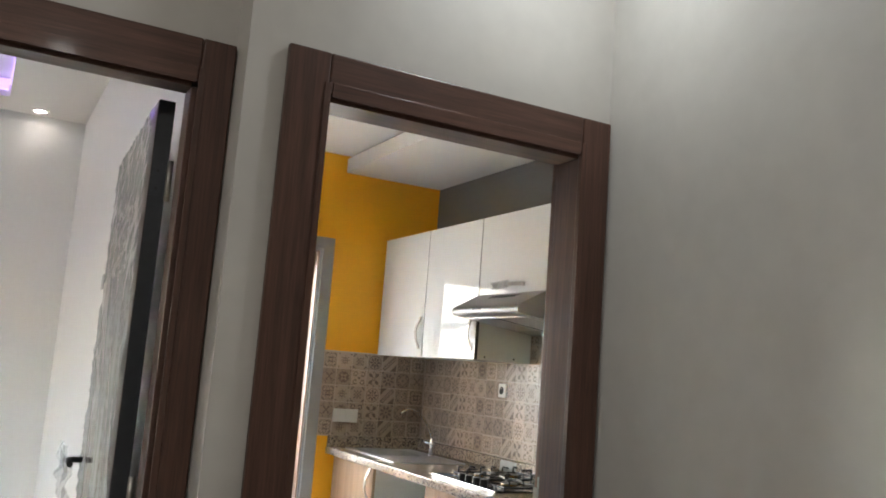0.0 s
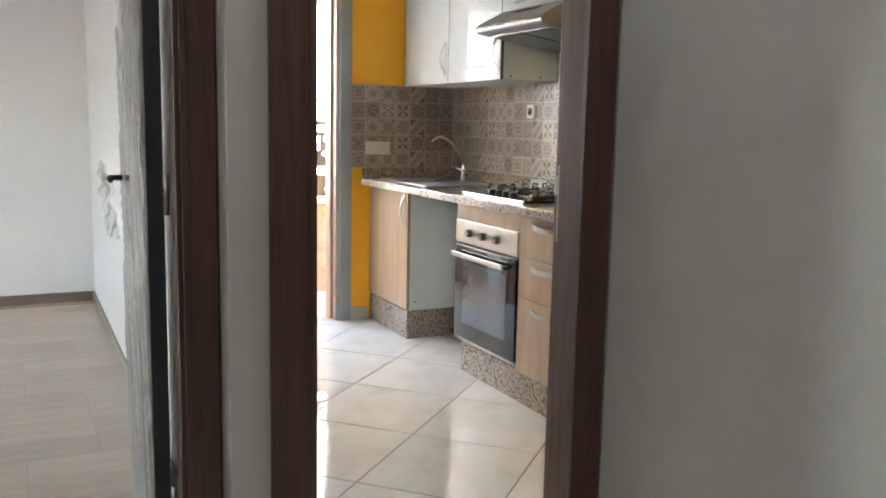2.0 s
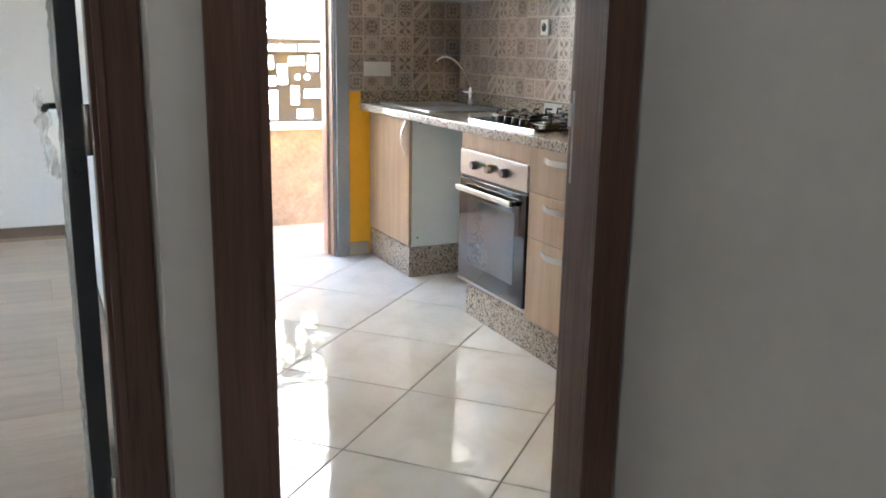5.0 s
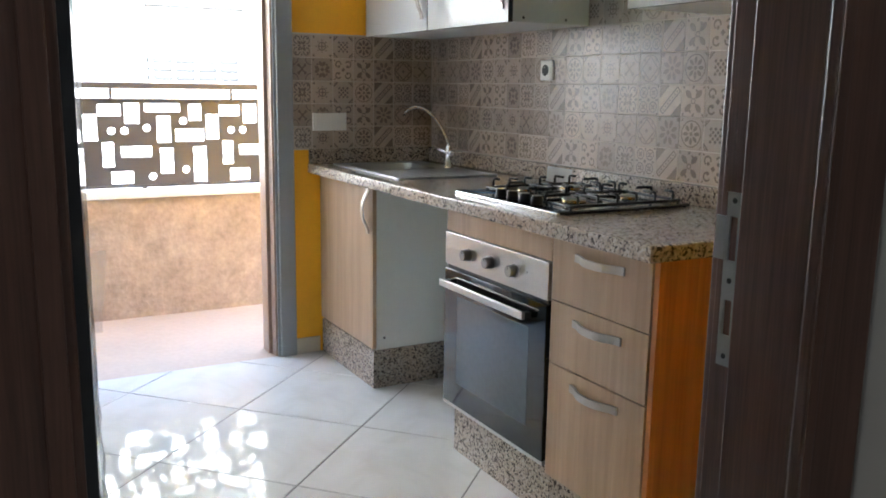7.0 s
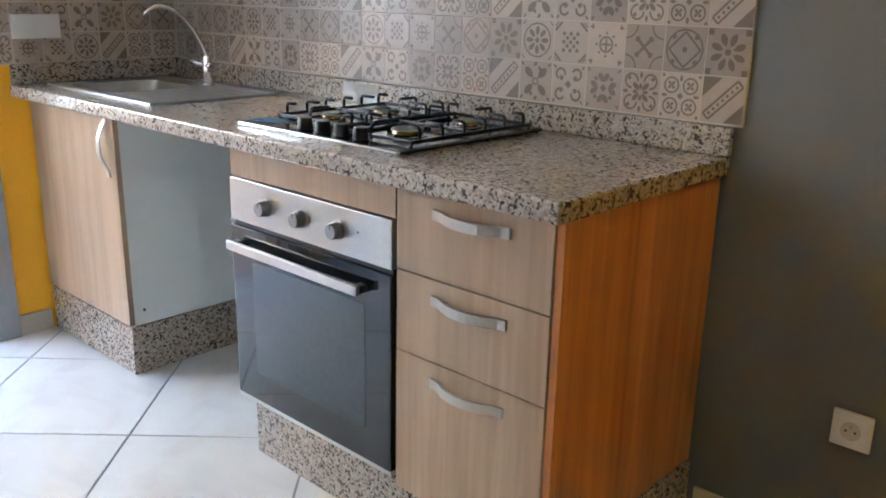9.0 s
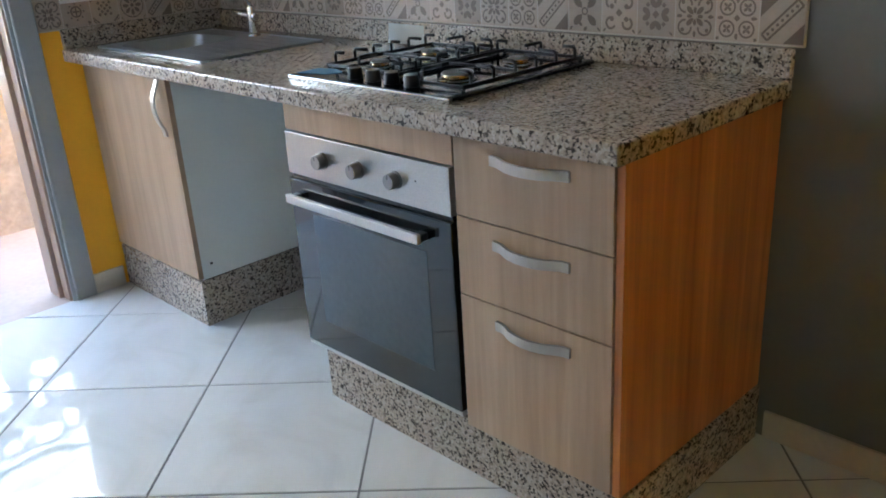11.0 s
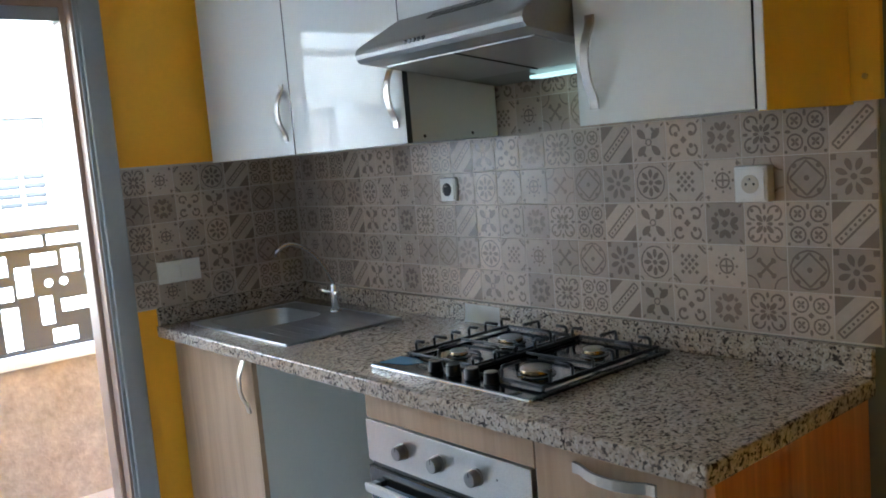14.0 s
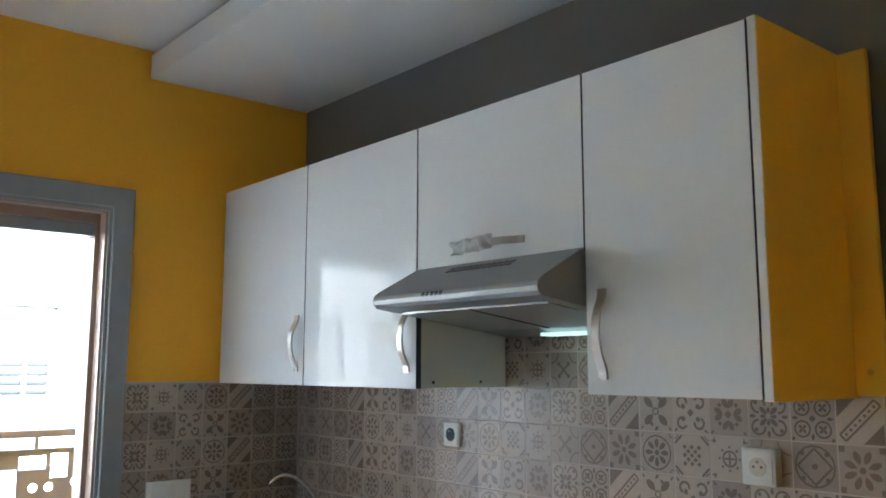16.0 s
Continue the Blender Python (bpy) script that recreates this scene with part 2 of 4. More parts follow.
M_WISP = clear_film("thin_clear_wrap", 0.72, 0.5)
# near-black edge; its blue cast is haze put into the colour
M_EDGE = surface("haze_tinted_dark_edge", (0.026, 0.029, 0.034), 0.4, 0.15, 4, 60, 0.05)
M_SCRAP = clear_film("milky_plastic_scrap", 0.25, 0.6)
M_BLUEFILM = surface("blue_protective_film", (0.10, 0.22, 0.38), 0.2, 0.1, 20, 90, 0.3)
M_LED = glowing("lamp_white_glow", (1, 0.95, 0.92), 0.6)
M_VIOLET = glowing("violet_led_glow", (0.40, 0.22, 1.0), 0.04)
M_HOODLED = glowing("hood_lamp_glow", (0.72, 1, 0.92), 0.045)

# ---- mesh helpers ----
ORIGIN = {}


def thing(name, base, label, category, group="", kind=""):
    ob = new(name)
    ob.location = base
    ORIGIN[ob.name] = Vector(base)
    return tagged(ob, label, category, group, kind)


def part(name, bm, mat, parent, label=""):
    """Links a bmesh, given in world coordinates, as one mesh under a thing or part."""
    o = ORIGIN[parent.name]
    bmesh.ops.translate(bm, verts=bm.verts, vec=-o)
    bmesh.ops.recalc_face_normals(bm, faces=bm.faces)
    me = bpy.data.meshes.new(name)
    bm.to_mesh(me)
    bm.free()
    for k in mat if isinstance(mat, (list, tuple)) else [mat]:
        me.materials.append(k)
    ob = new(name, me)
    ob.parent = parent
    ORIGIN[ob.name] = o
    return tagged(ob, label)


def solid(name, bm, mat, label="", category="", kind="structure", keep=False):
    if not keep:
        bmesh.ops.recalc_face_normals(bm, faces=bm.faces)
    me = bpy.data.meshes.new(name)
    bm.to_mesh(me)
    bm.free()
    for k in mat if isinstance(mat, (list, tuple)) else [mat]:
        me.materials.append(k)
    ob = new(name, me)
    ORIGIN[ob.name] = Vector((0, 0, 0))
    return tagged(ob, label, category, "", kind)


def box(x0, x1, y0, y1, z0, z1, bev=0.0, bm=None, seg=2):
    b = bmesh.new()
    m = Matrix.Translation(((x0 + x1) / 2, (y0 + y1) / 2, (z0 + z1) / 2)) @ Matrix.Diagonal((abs(x1 - x0), abs(y1 - y0), abs(z1 - z0), 1))
    bmesh.ops.create_cube(b, size=1, matrix=m)
    if bev:
        bmesh.ops.bevel(b, geom=b.edges[:], offset=bev, segments=seg, affect="EDGES", profile=0.5)
    return join(bm, b)


def join(bm, b):
    if bm is None:
        return b
    me = bpy.data.meshes.new("tmp")
    b.to_mesh(me)
    b.free()
    bm.from_mesh(me)
    bpy.data.meshes.remove(me)
    return bm


def cyl(p0, p1, r0, r1=None, seg=20, bm=None, bev=0.0):
    p0, p1 = Vector(p0), Vector(p1)
    b = bmesh.new()
    q = (p1 - p0).to_track_quat("Z", "Y").to_matrix().to_4x4()
    bmesh.ops.create_cone(b, cap_ends=True, segments=seg, radius1=r0, radius2=r0 if r1 is None else r1, depth=(p1 - p0).length, matrix=Matrix.Translation((p0 + p1) / 2) @ q)
    if bev:
        rim = [e for e in b.edges if any(len(f.verts) > 4 for f in e.link_faces)]
        bmesh.ops.bevel(b, geom=rim, offset=bev, segments=2, affect="EDGES", profile=0.5)
    for f in b.faces:
        f.smooth = len(f.verts) == 4
    return join(bm, b)


def tube(pts, r, seg=10, bm=None, w=None, side=None):
    """A round rod along pts, or, with w and side, a flat strap of half-width w towards side."""
    pts = [Vector(p) for p in pts]
    b = bm or bmesh.new()
    rings = []
    up = Vector((0, 0, 1))
    for i, p in enumerate(pts):
        d = (pts[min(i + 1, len(pts) - 1)] - pts[max(i - 1, 0)]).normalized()
        if side is not None:
            s = Vector(side)
            n = d.cross(s).normalized()
            ring = [p + s * a * w + n * c * r for a, c in ((-1, -1), (1, -1), (1, 1), (-1, 1))]
        else:
            ref = up if abs(d.z) < 0.9 else Vector((1, 0, 0))
            s = d.cross(ref).normalized()
            n = s.cross(d)
            ring = [p + (s * math.cos(a) + n * math.sin(a)) * r for a in (2 * math.pi * k / seg for k in range(seg))]
        rings.append([b.verts.new(v) for v in ring])
    for a, c in zip(rings, rings[1:]):
        for k in range(len(a)):
            f = b.faces.new((a[k], a[(k + 1) % len(a)], c[(k + 1) % len(a)], c[k]))
            f.smooth = side is None
    b.faces.new(rings[0])
    b.faces.new(rings[-1][::-1])
    return b


def prism(poly, axis, a, c, bm=None, bev=0.0):
    """Extrudes a polygon, given in the two other axes in order, from a to c along an axis."""
    b = bmesh.new()
    def at(u, v, w):
        return {"x": (w, u, v), "y": (u, w, v), "z": (u, v, w)}[axis]
    lo = [b.verts.new(at(u, v, a)) for u, v in poly]
    hi = [b.verts.new(at(u, v, c)) for u, v in poly]
    n = len(poly)
    b.faces.new(lo)
    b.faces.new(hi[::-1])
    for k in range(n):
        b.faces.new((lo[k], lo[(k + 1) % n], hi[(k + 1) % n], hi[k]))
    bmesh.ops.recalc_face_normals(b, faces=b.faces)
    if bev:
        bmesh.ops.bevel(b, geom=b.edges[:], offset=bev, segments=2, affect="EDGES", profile=0.5)
    return join(bm, b)


def plate(axis, a0, a1, u0, u1, v0, v1, holes=(), bev=0.0):
    """A slab across an axis, with rectangular holes (u0, u1, v0, v1) through it."""
    b = bmesh.new()
    holes = [(h[0], h[1], max(h[2], v0), min(h[3], v1)) for h in holes]
    us = sorted({u0, u1, *[h[0] for h in holes], *[h[1] for h in holes]})
    vs = sorted({v0, v1, *[h[2] for h in holes], *[h[3] for h in holes]})
    us, vs = [u for u in us if u0 <= u <= u1], [v for v in vs if v0 <= v <= v1]
    def full(i, j):
        if not (0 <= i < len(us) - 1 and 0 <= j < len(vs) - 1):
            return False
        cu, cv = (us[i] + us[i + 1]) / 2, (vs[j] + vs[j + 1]) / 2
        return not any(h[0] < cu < h[1] and h[2] < cv < h[3] for h in holes)
    made = {}
    def vert(i, j, k):
        if (i, j, k) not in made:
            u, v, w = us[i], vs[j], (a0, a1)[k]
            made[i, j, k] = b.verts.new({"x": (w, u, v), "y": (u, w, v), "z": (u, v, w)}[axis])
        return made[i, j, k]
    for i in range(len(us) - 1):
        for j in range(len(vs) - 1):
            if not full(i, j):
                continue
            b.faces.new([vert(i, j, 0), vert(i + 1, j, 0), vert(i + 1, j + 1, 0), vert(i, j + 1, 0)])
            b.faces.new([vert(i, j, 1), vert(i, j + 1, 1), vert(i + 1, j + 1, 1), vert(i + 1, j, 1)])
            for (di, dj), (p, q) in {(-1, 0): ((i, j), (i, j + 1)), (1, 0): ((i + 1, j), (i + 1, j + 1)), (0, -1): ((i, j), (i + 1, j)), (0, 1): ((i, j + 1), (i + 1, j + 1))}.items():
                if not full(i + di, j + dj):
                    b.faces.new([vert(*p, 0), vert(*q, 0), vert(*q, 1), vert(*p, 1)])
    bmesh.ops.recalc_face_normals(b, faces=b.faces)
    if bev:
        sharp = [e for e in b.edges if len(e.link_faces) == 2 and e.calc_face_angle() > 1]
        bmesh.ops.bevel(b, geom=sharp, offset=bev, segments=2, affect="EDGES", profile=0.5)
    return b


def by_normal(bm, axis, sign, index):
    """Gives the faces that look along an axis another material slot."""
    bmesh.ops.recalc_face_normals(bm, faces=bm.faces)
    for f in bm.faces:
        if f.normal[axis] * sign > 0.7:
            f.material_index = index
    return bm


# ---- structure ----
XT = 0.017          # face of the wall tiles
D0, D1 = -3.132, -2.982  # kitchen door wall
KL, KR, KH = -1.944, -1.150, 2.03  # kitchen door opening
BL, BR = -2.998, -2.200   # bedroom door opening
B0, B1 = -3.02, -2.90

solid("wall_kitchen_counter", box(0.026, 0.20, -3.2, 0.24, -0.2, 3.0), M_GREY, "taupe grey painted kitchen wall behind the cabinets", "wall")
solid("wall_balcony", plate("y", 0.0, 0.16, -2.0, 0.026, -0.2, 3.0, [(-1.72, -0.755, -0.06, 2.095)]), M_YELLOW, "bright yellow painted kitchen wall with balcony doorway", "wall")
# kitchen face is unseen; white there to bounce light onto tiles and cabinets
solid("wall_kitchen_left", by_normal(box(-2.11, -2.07, 0.1605, 1.149, -0.2, 3.0, bm=box(-2.11, -2.0, -3.02, 0.16, -0.2, 3.0)), 0, 1, 1), [M_WHITE, M_WHITE], "white painted wall between kitchen and bedroom", "wall")
wd = plate("y", D0, D1, -2.129, 0.026, -0.2, 3.0, [(KL, KR, -0.3, KH)])
solid("wall_kitchen_door", by_normal(wd, 1, 1, 1), [M_HALL, M_YELLOW], "greige wall with kitchen doorway, yellow on the kitchen side", "wall")
solid("wall_hall_right", box(-1.080, -0.95, -6.7, D0, -0.2, 3.0), M_HALL, "plain greige painted hall wall", "wall")
wb = plate("y", B0, B1, -5.2, -2.129, -0.2, 3.0, [(BL, BR, -0.3, KH)])
solid("wall_bedroom_door", by_normal(wb, 1, 1, 1), [M_HALL, M_WHITE], "greige hall wall with bedroom doorway", "wall")
solid("wall_hall_left", box(-4.3, -4.2, -6.7, B0, -0.2, 3.0), M_HALL, "plain greige hall wall", "wall")
solid("wall_hall_back", box(-4.3, -0.95, -6.8, -6.7, -0.2, 3.0), M_HALL, "plain greige hall wall", "wall")
solid("wall_bedroom_far", plate("y", 1.15, 1.22, -5.3, -2.07, -0.2, 3.2), M_WHITE, "white painted bedroom wall", "wall")
solid("wall_bedroom_left", plate("x", -5.3, -5.2, -3.02, 1.15, -0.2, 3.2, [(-1.1, -0.60, 0.05, 1.95)]), M_WHITE, "white painted bedroom wall with window opening", "wall")
solid("ceiling_kitchen", box(-2.0, 0.026, D1, 0.0, 2.705, 2.85), M_CEIL, "white plaster kitchen ceiling", "ceiling")
solid("ceiling_soffit", box(-0.625, 0.026, D1, -0.0, 2.689, 2.7045, bm=box(-0.65, 0.026, D1, -0.0, 2.597, 2.6885, 0.002)), M_CEIL, "white dropped plaster soffit above the wall cabinets", "ceiling")
solid("ceiling_hall", box(-4.2, -1.080, -6.7, D0, 2.75, 2.9), M_CEIL, "white plaster hall ceiling", "ceiling")
solid("ceiling_bedroom", plate("z", 2.865, 2.98, -5.2, -2.11, B1, 1.15, [(-4.5, -2.585, -2.2, 0.80)]), M_CEIL, "white plaster bedroom ceiling with raised tray", "ceiling")
solid("ceiling_tray", box(-4.6, -2.5, -2.3, 0.9, 2.985, 3.05), M_CEIL, "white raised ceiling tray", "ceiling")
# unseen slab, added to keep sun and sky from leaking past the ceilings
solid("cover_slab", box(-5.3, 0.2, -6.8, 0.24, 3.2, 3.35), M_CAP, "unseen flat slab added over the rooms to shut out the sky", "roof")

# ---- balcony, street and building opposite ----
solid("balcony_floor", box(-2.069, 1.2, 0.0, 1.2, -0.2, -0.018), M_TERRA, "pale terracotta tiled balcony floor", "floor")
solid("balcony_parapet", box(-2.069, 1.2, 1.05, 1.2, -0.2, 0.64), M_PLASTER, "rough orange plastered balcony parapet", "parapet")
solid("parapet_cap", box(-2.069, 1.2, 1.03, 1.22, 0.64, 0.682, 0.006), M_CAP, "white stone cap on the parapet", "trim")
solid("ground", box(-400, 400, -300, 500, -7.0, -6.8), M_ASPHALT, "grey asphalt street ground far below", "ground")
solid("wall_outer", box(0.2, 1.2, 0.0, 0.16, -6.8, 3.2), M_PLASTER, "orange plastered outer wall beside the balcony", "wall")


def balcony_railing():
    r = thing("balcony_railing", (-0.4, 1.11, 0.682), "dark metal railing with laser-cut rectangle pattern on parapet", "railing")
    x0, x1, z0, z1 = -2.05, 1.19, 0.70, 1.152
    s = 0.00143
    rects = [(40, 383, 93, 458), (112, 383, 243, 415), (275, 385, 322, 448), (392, 388, 472, 430), (155, 432, 205, 530), (222, 480, 330, 527), (340, 425, 388, 520), (22, 543, 133, 585), (163, 552, 212, 648), (288, 548, 338, 683), (402, 527, 443, 618), (430, 636, 508, 682)]
    dots = [(38, 485), (437, 485), (118, 475), (253, 450), (133, 657), (258, 635)]
    holes, rounds = [], []
    for k in range(-2, 5):
        off = -1.25 + 0.637 * k
        for a, b, c, d in rects:
            holes.append((off + (a - 30) * s, off + (c - 30) * s, z1 - (d - 375) * s, z1 - (b - 375) * s))
        for a, b in dots:
            u, v = off + (a - 30) * s, z1 - (b - 375) * s
            if x0 + 0.05 < u < x1 - 0.05:
                rounds.append((u, v))
                holes.append((u - 0.02, u + 0.02, v - 0.02, v + 0.02))
    holes = [(max(a, x0 + 0.012), min(b, x1 - 0.012), c, d) for a, b, c, d in holes if b > x0 + 0.03 and a < x1 - 0.03]
    bm = plate("y", 1.108, 1.114, x0, x1, z0, z1, holes)
    for u, v in rounds:
        for sx in (-1, 1):
            for sz in (-1, 1):
                arc = [(u + sx * 0.02 * math.cos(a), v + sz * 0.02 * math.sin(a)) for a in (0, 0.39, 0.785, 1.178, 1.571)]
                prism([(u + sx * 0.02, v + sz * 0.02)] + arc, "y", 1.108, 1.114, bm)
    part("cut_panel", bm, M_RAIL, r, "anthracite sheet with cut rectangles and dots")
    part("top_rail", box(x0, x1, 1.09, 1.135, 1.215, 1.25, 0.006), M_RAIL, r)
    part("mid_rail", box(x0, x1, 1.10, 1.122, 1.152, 1.166, 0.002), M_RAIL, r)
    part("bottom_rail", box(x0, x1, 1.10, 1.122, 0.69, 0.704, 0.002), M_RAIL, r)
    for k in range(4):
        x = -1.0 + 0.637 * k - 0.3
        part("post", box(x - 0.008, x + 0.008, 1.102, 1.12, 1.166, 1.215), M_RAIL, r)
    for k in range(5):
        x = -1.9 + 0.75 * k
        part("foot", box(x - 0.012, x + 0.012, 1.10, 1.122, 0.682, 0.69), M_RAIL, r)


balcony_railing()


def facade():
    y = 9.0
    f = thing("apartment_building", (1.0, y, -6.8), "white rendered apartment building with shuttered barred windows across street", "building")
    wins = []
    for fl in range(-1, 2):
        for k in range(-5, 3):
            x0 = 0.30 + 2.3 * k + {-3: -0.3, -4: 0.12}.get(k, 0.0)
            z0 = 1.08 + 3.0 * fl
            wins.append((x0, x0 + 1.4, z0, z0 + 1.25))
    part("wall", plate("y", y, y + 0.3, -15, 13, -6.8, 11, wins), M_FACADE, f)
    part("roof", box(-15, 13, y, y + 8, 11.0, 11.2), M_CAP, f)
    for fl in range(-2, 4):
        z = 2.9 + 3.0 * fl - 3.0 + 0.35
        part("string_course", box(-15, 13, y - 0.09, y - 0.002, z, z + 0.16, 0.01), M_FACADE, f)
    for a, b, c, d in wins:
        w = part("window", box(a, b, y + 0.16, y + 0.2, c, d), M_SHUTTER, f)
        prof = [(y + 0.158, c + 0.56), (y + 0.158, d - 0.01)]
        for i in range(9, -1, -1):
            z = c + 0.56 + i * 0.068
            prof += [(y + 0.142, z + 0.066), (y + 0.134, z + 0.05), (y + 0.134, z + 0.016), (y + 0.142, z + 0.001)]
        part("shutter", prism(prof, "x", a + 0.02, b - 0.02), M_SHUTTER, w, "pale roller shutter, half closed")
        part("pane", box(a + 0.03, b - 0.03, y + 0.145, y + 0.157, c + 0.03, c + 0.555), M_PANE, w, "dark window pane")
        for i in range(5):
            z = c + 0.04 + 0.12 * i
            part("grille_bar", box(a + 0.03, b - 0.03, y + 0.05, y + 0.08, z, z + 0.045), M_CAP, w)
        for i in range(5):
            x = a + 0.05 + (b - a - 0.13) * i / 4
            part("grille_bar", box(x, x + 0.045, y + 0.082, y + 0.1, c + 0.0, c + 0.62), M_CAP, w)
        part("sill", box(a - 0.08, b + 0.08, y - 0.07, y + 0.12, c - 0.06, c - 0.001), M_CAP, w)


facade()


def balcony_door_frame():
    d = thing("balcony_door_frame", (-1.24, 0.0, 0.0), "blue-grey lacquered steel balcony door frame around open doorway", "door frame", kind="structure")
    out, inn, top = -0.69, -0.765, 2.165
    lo = -1.79
    part("casing", plate("y", -0.022, 0.0, lo, out, 0.0, top, [(lo + 0.075, inn, -0.1, top - 0.072)], 0.004), M_ALU, d)
    part("inner_casing", plate("y", -0.010, -0.001, lo + 0.07, inn + 0.012, 0.0, top - 0.06, [(lo + 0.085, inn - 0.012, -0.1, top - 0.086)]), M_ALU, d)
    part("jamb_lining", plate("y", 0.002, 0.06, lo + 0.074, inn + 0.006, 0.0, top - 0.066, [(lo + 0.1, inn - 0.02, -0.1, top - 0.09)], 0.002), M_ALU2, d, "pinkish brown inner lining")
    part("jamb", plate("y", 0.06, 0.15, lo + 0.074, inn + 0.006, 0.0, top - 0.066, [(lo + 0.12, inn - 0.036, -0.1, top - 0.125)], 0.003), M_ALU2, d, "pinkish brown outer jamb")
    part("head_rail", box(lo + 0.121, inn - 0.037, 0.064, 0.146, top - 0.172, top - 0.126, 0.003), M_ALU, d, "blue-grey head rail")
    part("threshold", box(lo + 0.08, inn, 0.0, 0.15, -0.02, -0.002), M_TERRA, d)


balcony_door_frame()


def door_frame(name, x0, x1, ya, yb, label, strike=False):
    """Walnut frame in an opening: casings on the front face, lining through the wall."""
    d = thing(name, ((x0 + x1) / 2, ya, 0.0), label, "door frame", kind="structure")
    cw, top = 0.092, KH
    lap = {-1: 0.010, 1: 0.036 if strike else 0.010}    # how far the casing and its lining stand into the opening
    wide = {-1: 0.094, 1: 0.060 if strike else 0.068}
    thick = {-1: 0.023, 1: 0.033 if strike else 0.023}
    for s, x in ((-1, x0), (1, x1)):
        xa, xb = sorted((x - s * lap[s], x + s * wide[s]))
        part("casing", box(xa, xb, ya - 0.022, ya - 0.001, 0.0, top + 0.092, 0.005), M_WALNUT, d)
        xa, xb = sorted((x - s * (lap[s] + 0.004), x - s * (lap[s] - 0.012)))
        part("casing_bead", box(xa, xb, ya - 0.0255, ya - 0.0225, 0.0, top + 0.018, 0.001), M_WALNUT, d)
        xa, xb = sorted((x - s * 0.008, x - s * 0.0005))
        part("jamb", box(xa, xb, ya - 0.001, yb + 0.001, 0.0, top, 0.002), M_WALNUT, d)
        xa, xb = sorted((x - s * thick[s], x - s * 0.0085))
        part("stop", box(xa, xb, ya - 0.0005, yb - 0.052, 0.0, top - 0.023, 0.002), M_WALNUT, d)
        xa, xb = sorted((x, x + s * wide[s]))
        part("casing", box(xa, xb, yb + 0.001, yb + 0.018, 0.0, top + 0.092, 0.004), M_WALNUT, d)
    ia, ib = x0 + lap[-1] + 0.0005, x1 - lap[1] - 0.0005
    part("head_casing", box(ia, ib, ya - 0.0215, ya - 0.001, top - 0.010, top + cw, 0.005), M_WALNUT_H, d)
    part("head_bead", box(ia + 0.008, ib - 0.008, ya - 0.0255, ya - 0.022, top - 0.018, top + 0.018, 0.001), M_WALNUT_H, d)
    part("head_jamb", box(x0 + 0.008, x1 - 0.008, ya, yb, top - 0.008, top - 0.0005, 0.002), M_WALNUT_H, d)
    part("head_stop", box(x0 + 0.023, x1 - thick[1], ya - 0.0005, yb - 0.052, top - 0.023, top - 0.0085, 0.002), M_WALNUT_H, d)
    part("head_casing", box(x0, x1, yb + 0.001, yb + 0.017, top, top + cw, 0.004), M_WALNUT_H, d)
    if strike:
        bm = plate("x", x1 - 0.0105, x1 - 0.0082, yb - 0.036, yb - 0.012, 0.905, 1.125, [(yb - 0.030, yb - 0.018, 1.04, 1.095), (yb - 0.030, yb - 0.018, 0.945, 0.99)])
        box(x1 - 0.0115, x1 - 0.0082, yb - 0.013, yb + 0.004, 1.04, 1.095, 0.0005, bm)
        sp = part("strike_plate", bm, M_STRIKE, d, "satin metal strike plate")
        for z in (1.115, 1.015, 0.918):
            part("screw", cyl((x1 - 0.0116, yb - 0.024, z), (x1 - 0.0102, yb - 0.024, z), 0.0035, seg=10), M_DARKHOLE, sp)
        part("seal", box(x1 - 0.0200, x1 - 0.0085, yb - 0.0515, yb - 0.046, 0.0, top - 0.036), M_ALU2, d, "brown rubber door seal")
    return d


door_frame("door_frame_kitchen", KL, KR, D0, D1, "walnut veneer door frame of the kitchen doorway", True)
door_frame("door_frame_bedroom", BL, BR, B0, B1, "dark walnut door frame of the bedroom doorway")


def film_sheet(parent, name, origin, across, up, out, w, h, nx, nz, amp, seed, label="wrinkled clear plastic wrap", freq=(9, 7, 3.2, 30), mat=None, pulled=False):
    """A wrinkled sheet hung against a face; pulled: taut, with thin slanting ridges and a crumpled top."""
    o, a, u, n = Vector(origin), Vector(across), Vector(up), Vector(out)
    bm = bmesh.new()
    rows = []
    for j in range(nz + 1):
        row = []
        for i in range(nx + 1):
            s, t = i / nx * w, j / nz * h
            fa, fb, fc, fd = freq
            k = 0.7 - 2.2 * abs(noise.noise(Vector((s * fa + t * fb, t * fc - s * fa * 0.45, seed)))) + 0.6 * noise.noise(Vector((s * fd + t * fb * 3.4, t * fc * 2.8, seed + 3)))
            if pulled:
                across, along = s - 0.33 * t, t + 0.33 * s
                ridge = max(0.0, 1 - 6 * abs(noise.noise(Vector((across * 11, along * 1.3, seed)))))
                fine = noise.noise(Vector((across * 38, along * 3.5, seed + 5)))
                top = min(1.0, max(0.0, (t - 1.45) / 0.2))
                k = (1 - top) * (1.5 * ridge + 0.35 * fine - 0.4) + top * max(k, -0.6)
            row.append(bm.verts.new(o + a * s + u * t + n * (amp * (0.9 + max(k, -0.8)))))
        rows.append(row)
    for j in range(nz):
        for i in range(nx):
            f = bm.faces.new((rows[j][i], rows[j][i + 1], rows[j + 1][i + 1], rows[j + 1][i]))
            f.smooth = True
    return part(name, bm, mat or M_SCRAP, parent, label)


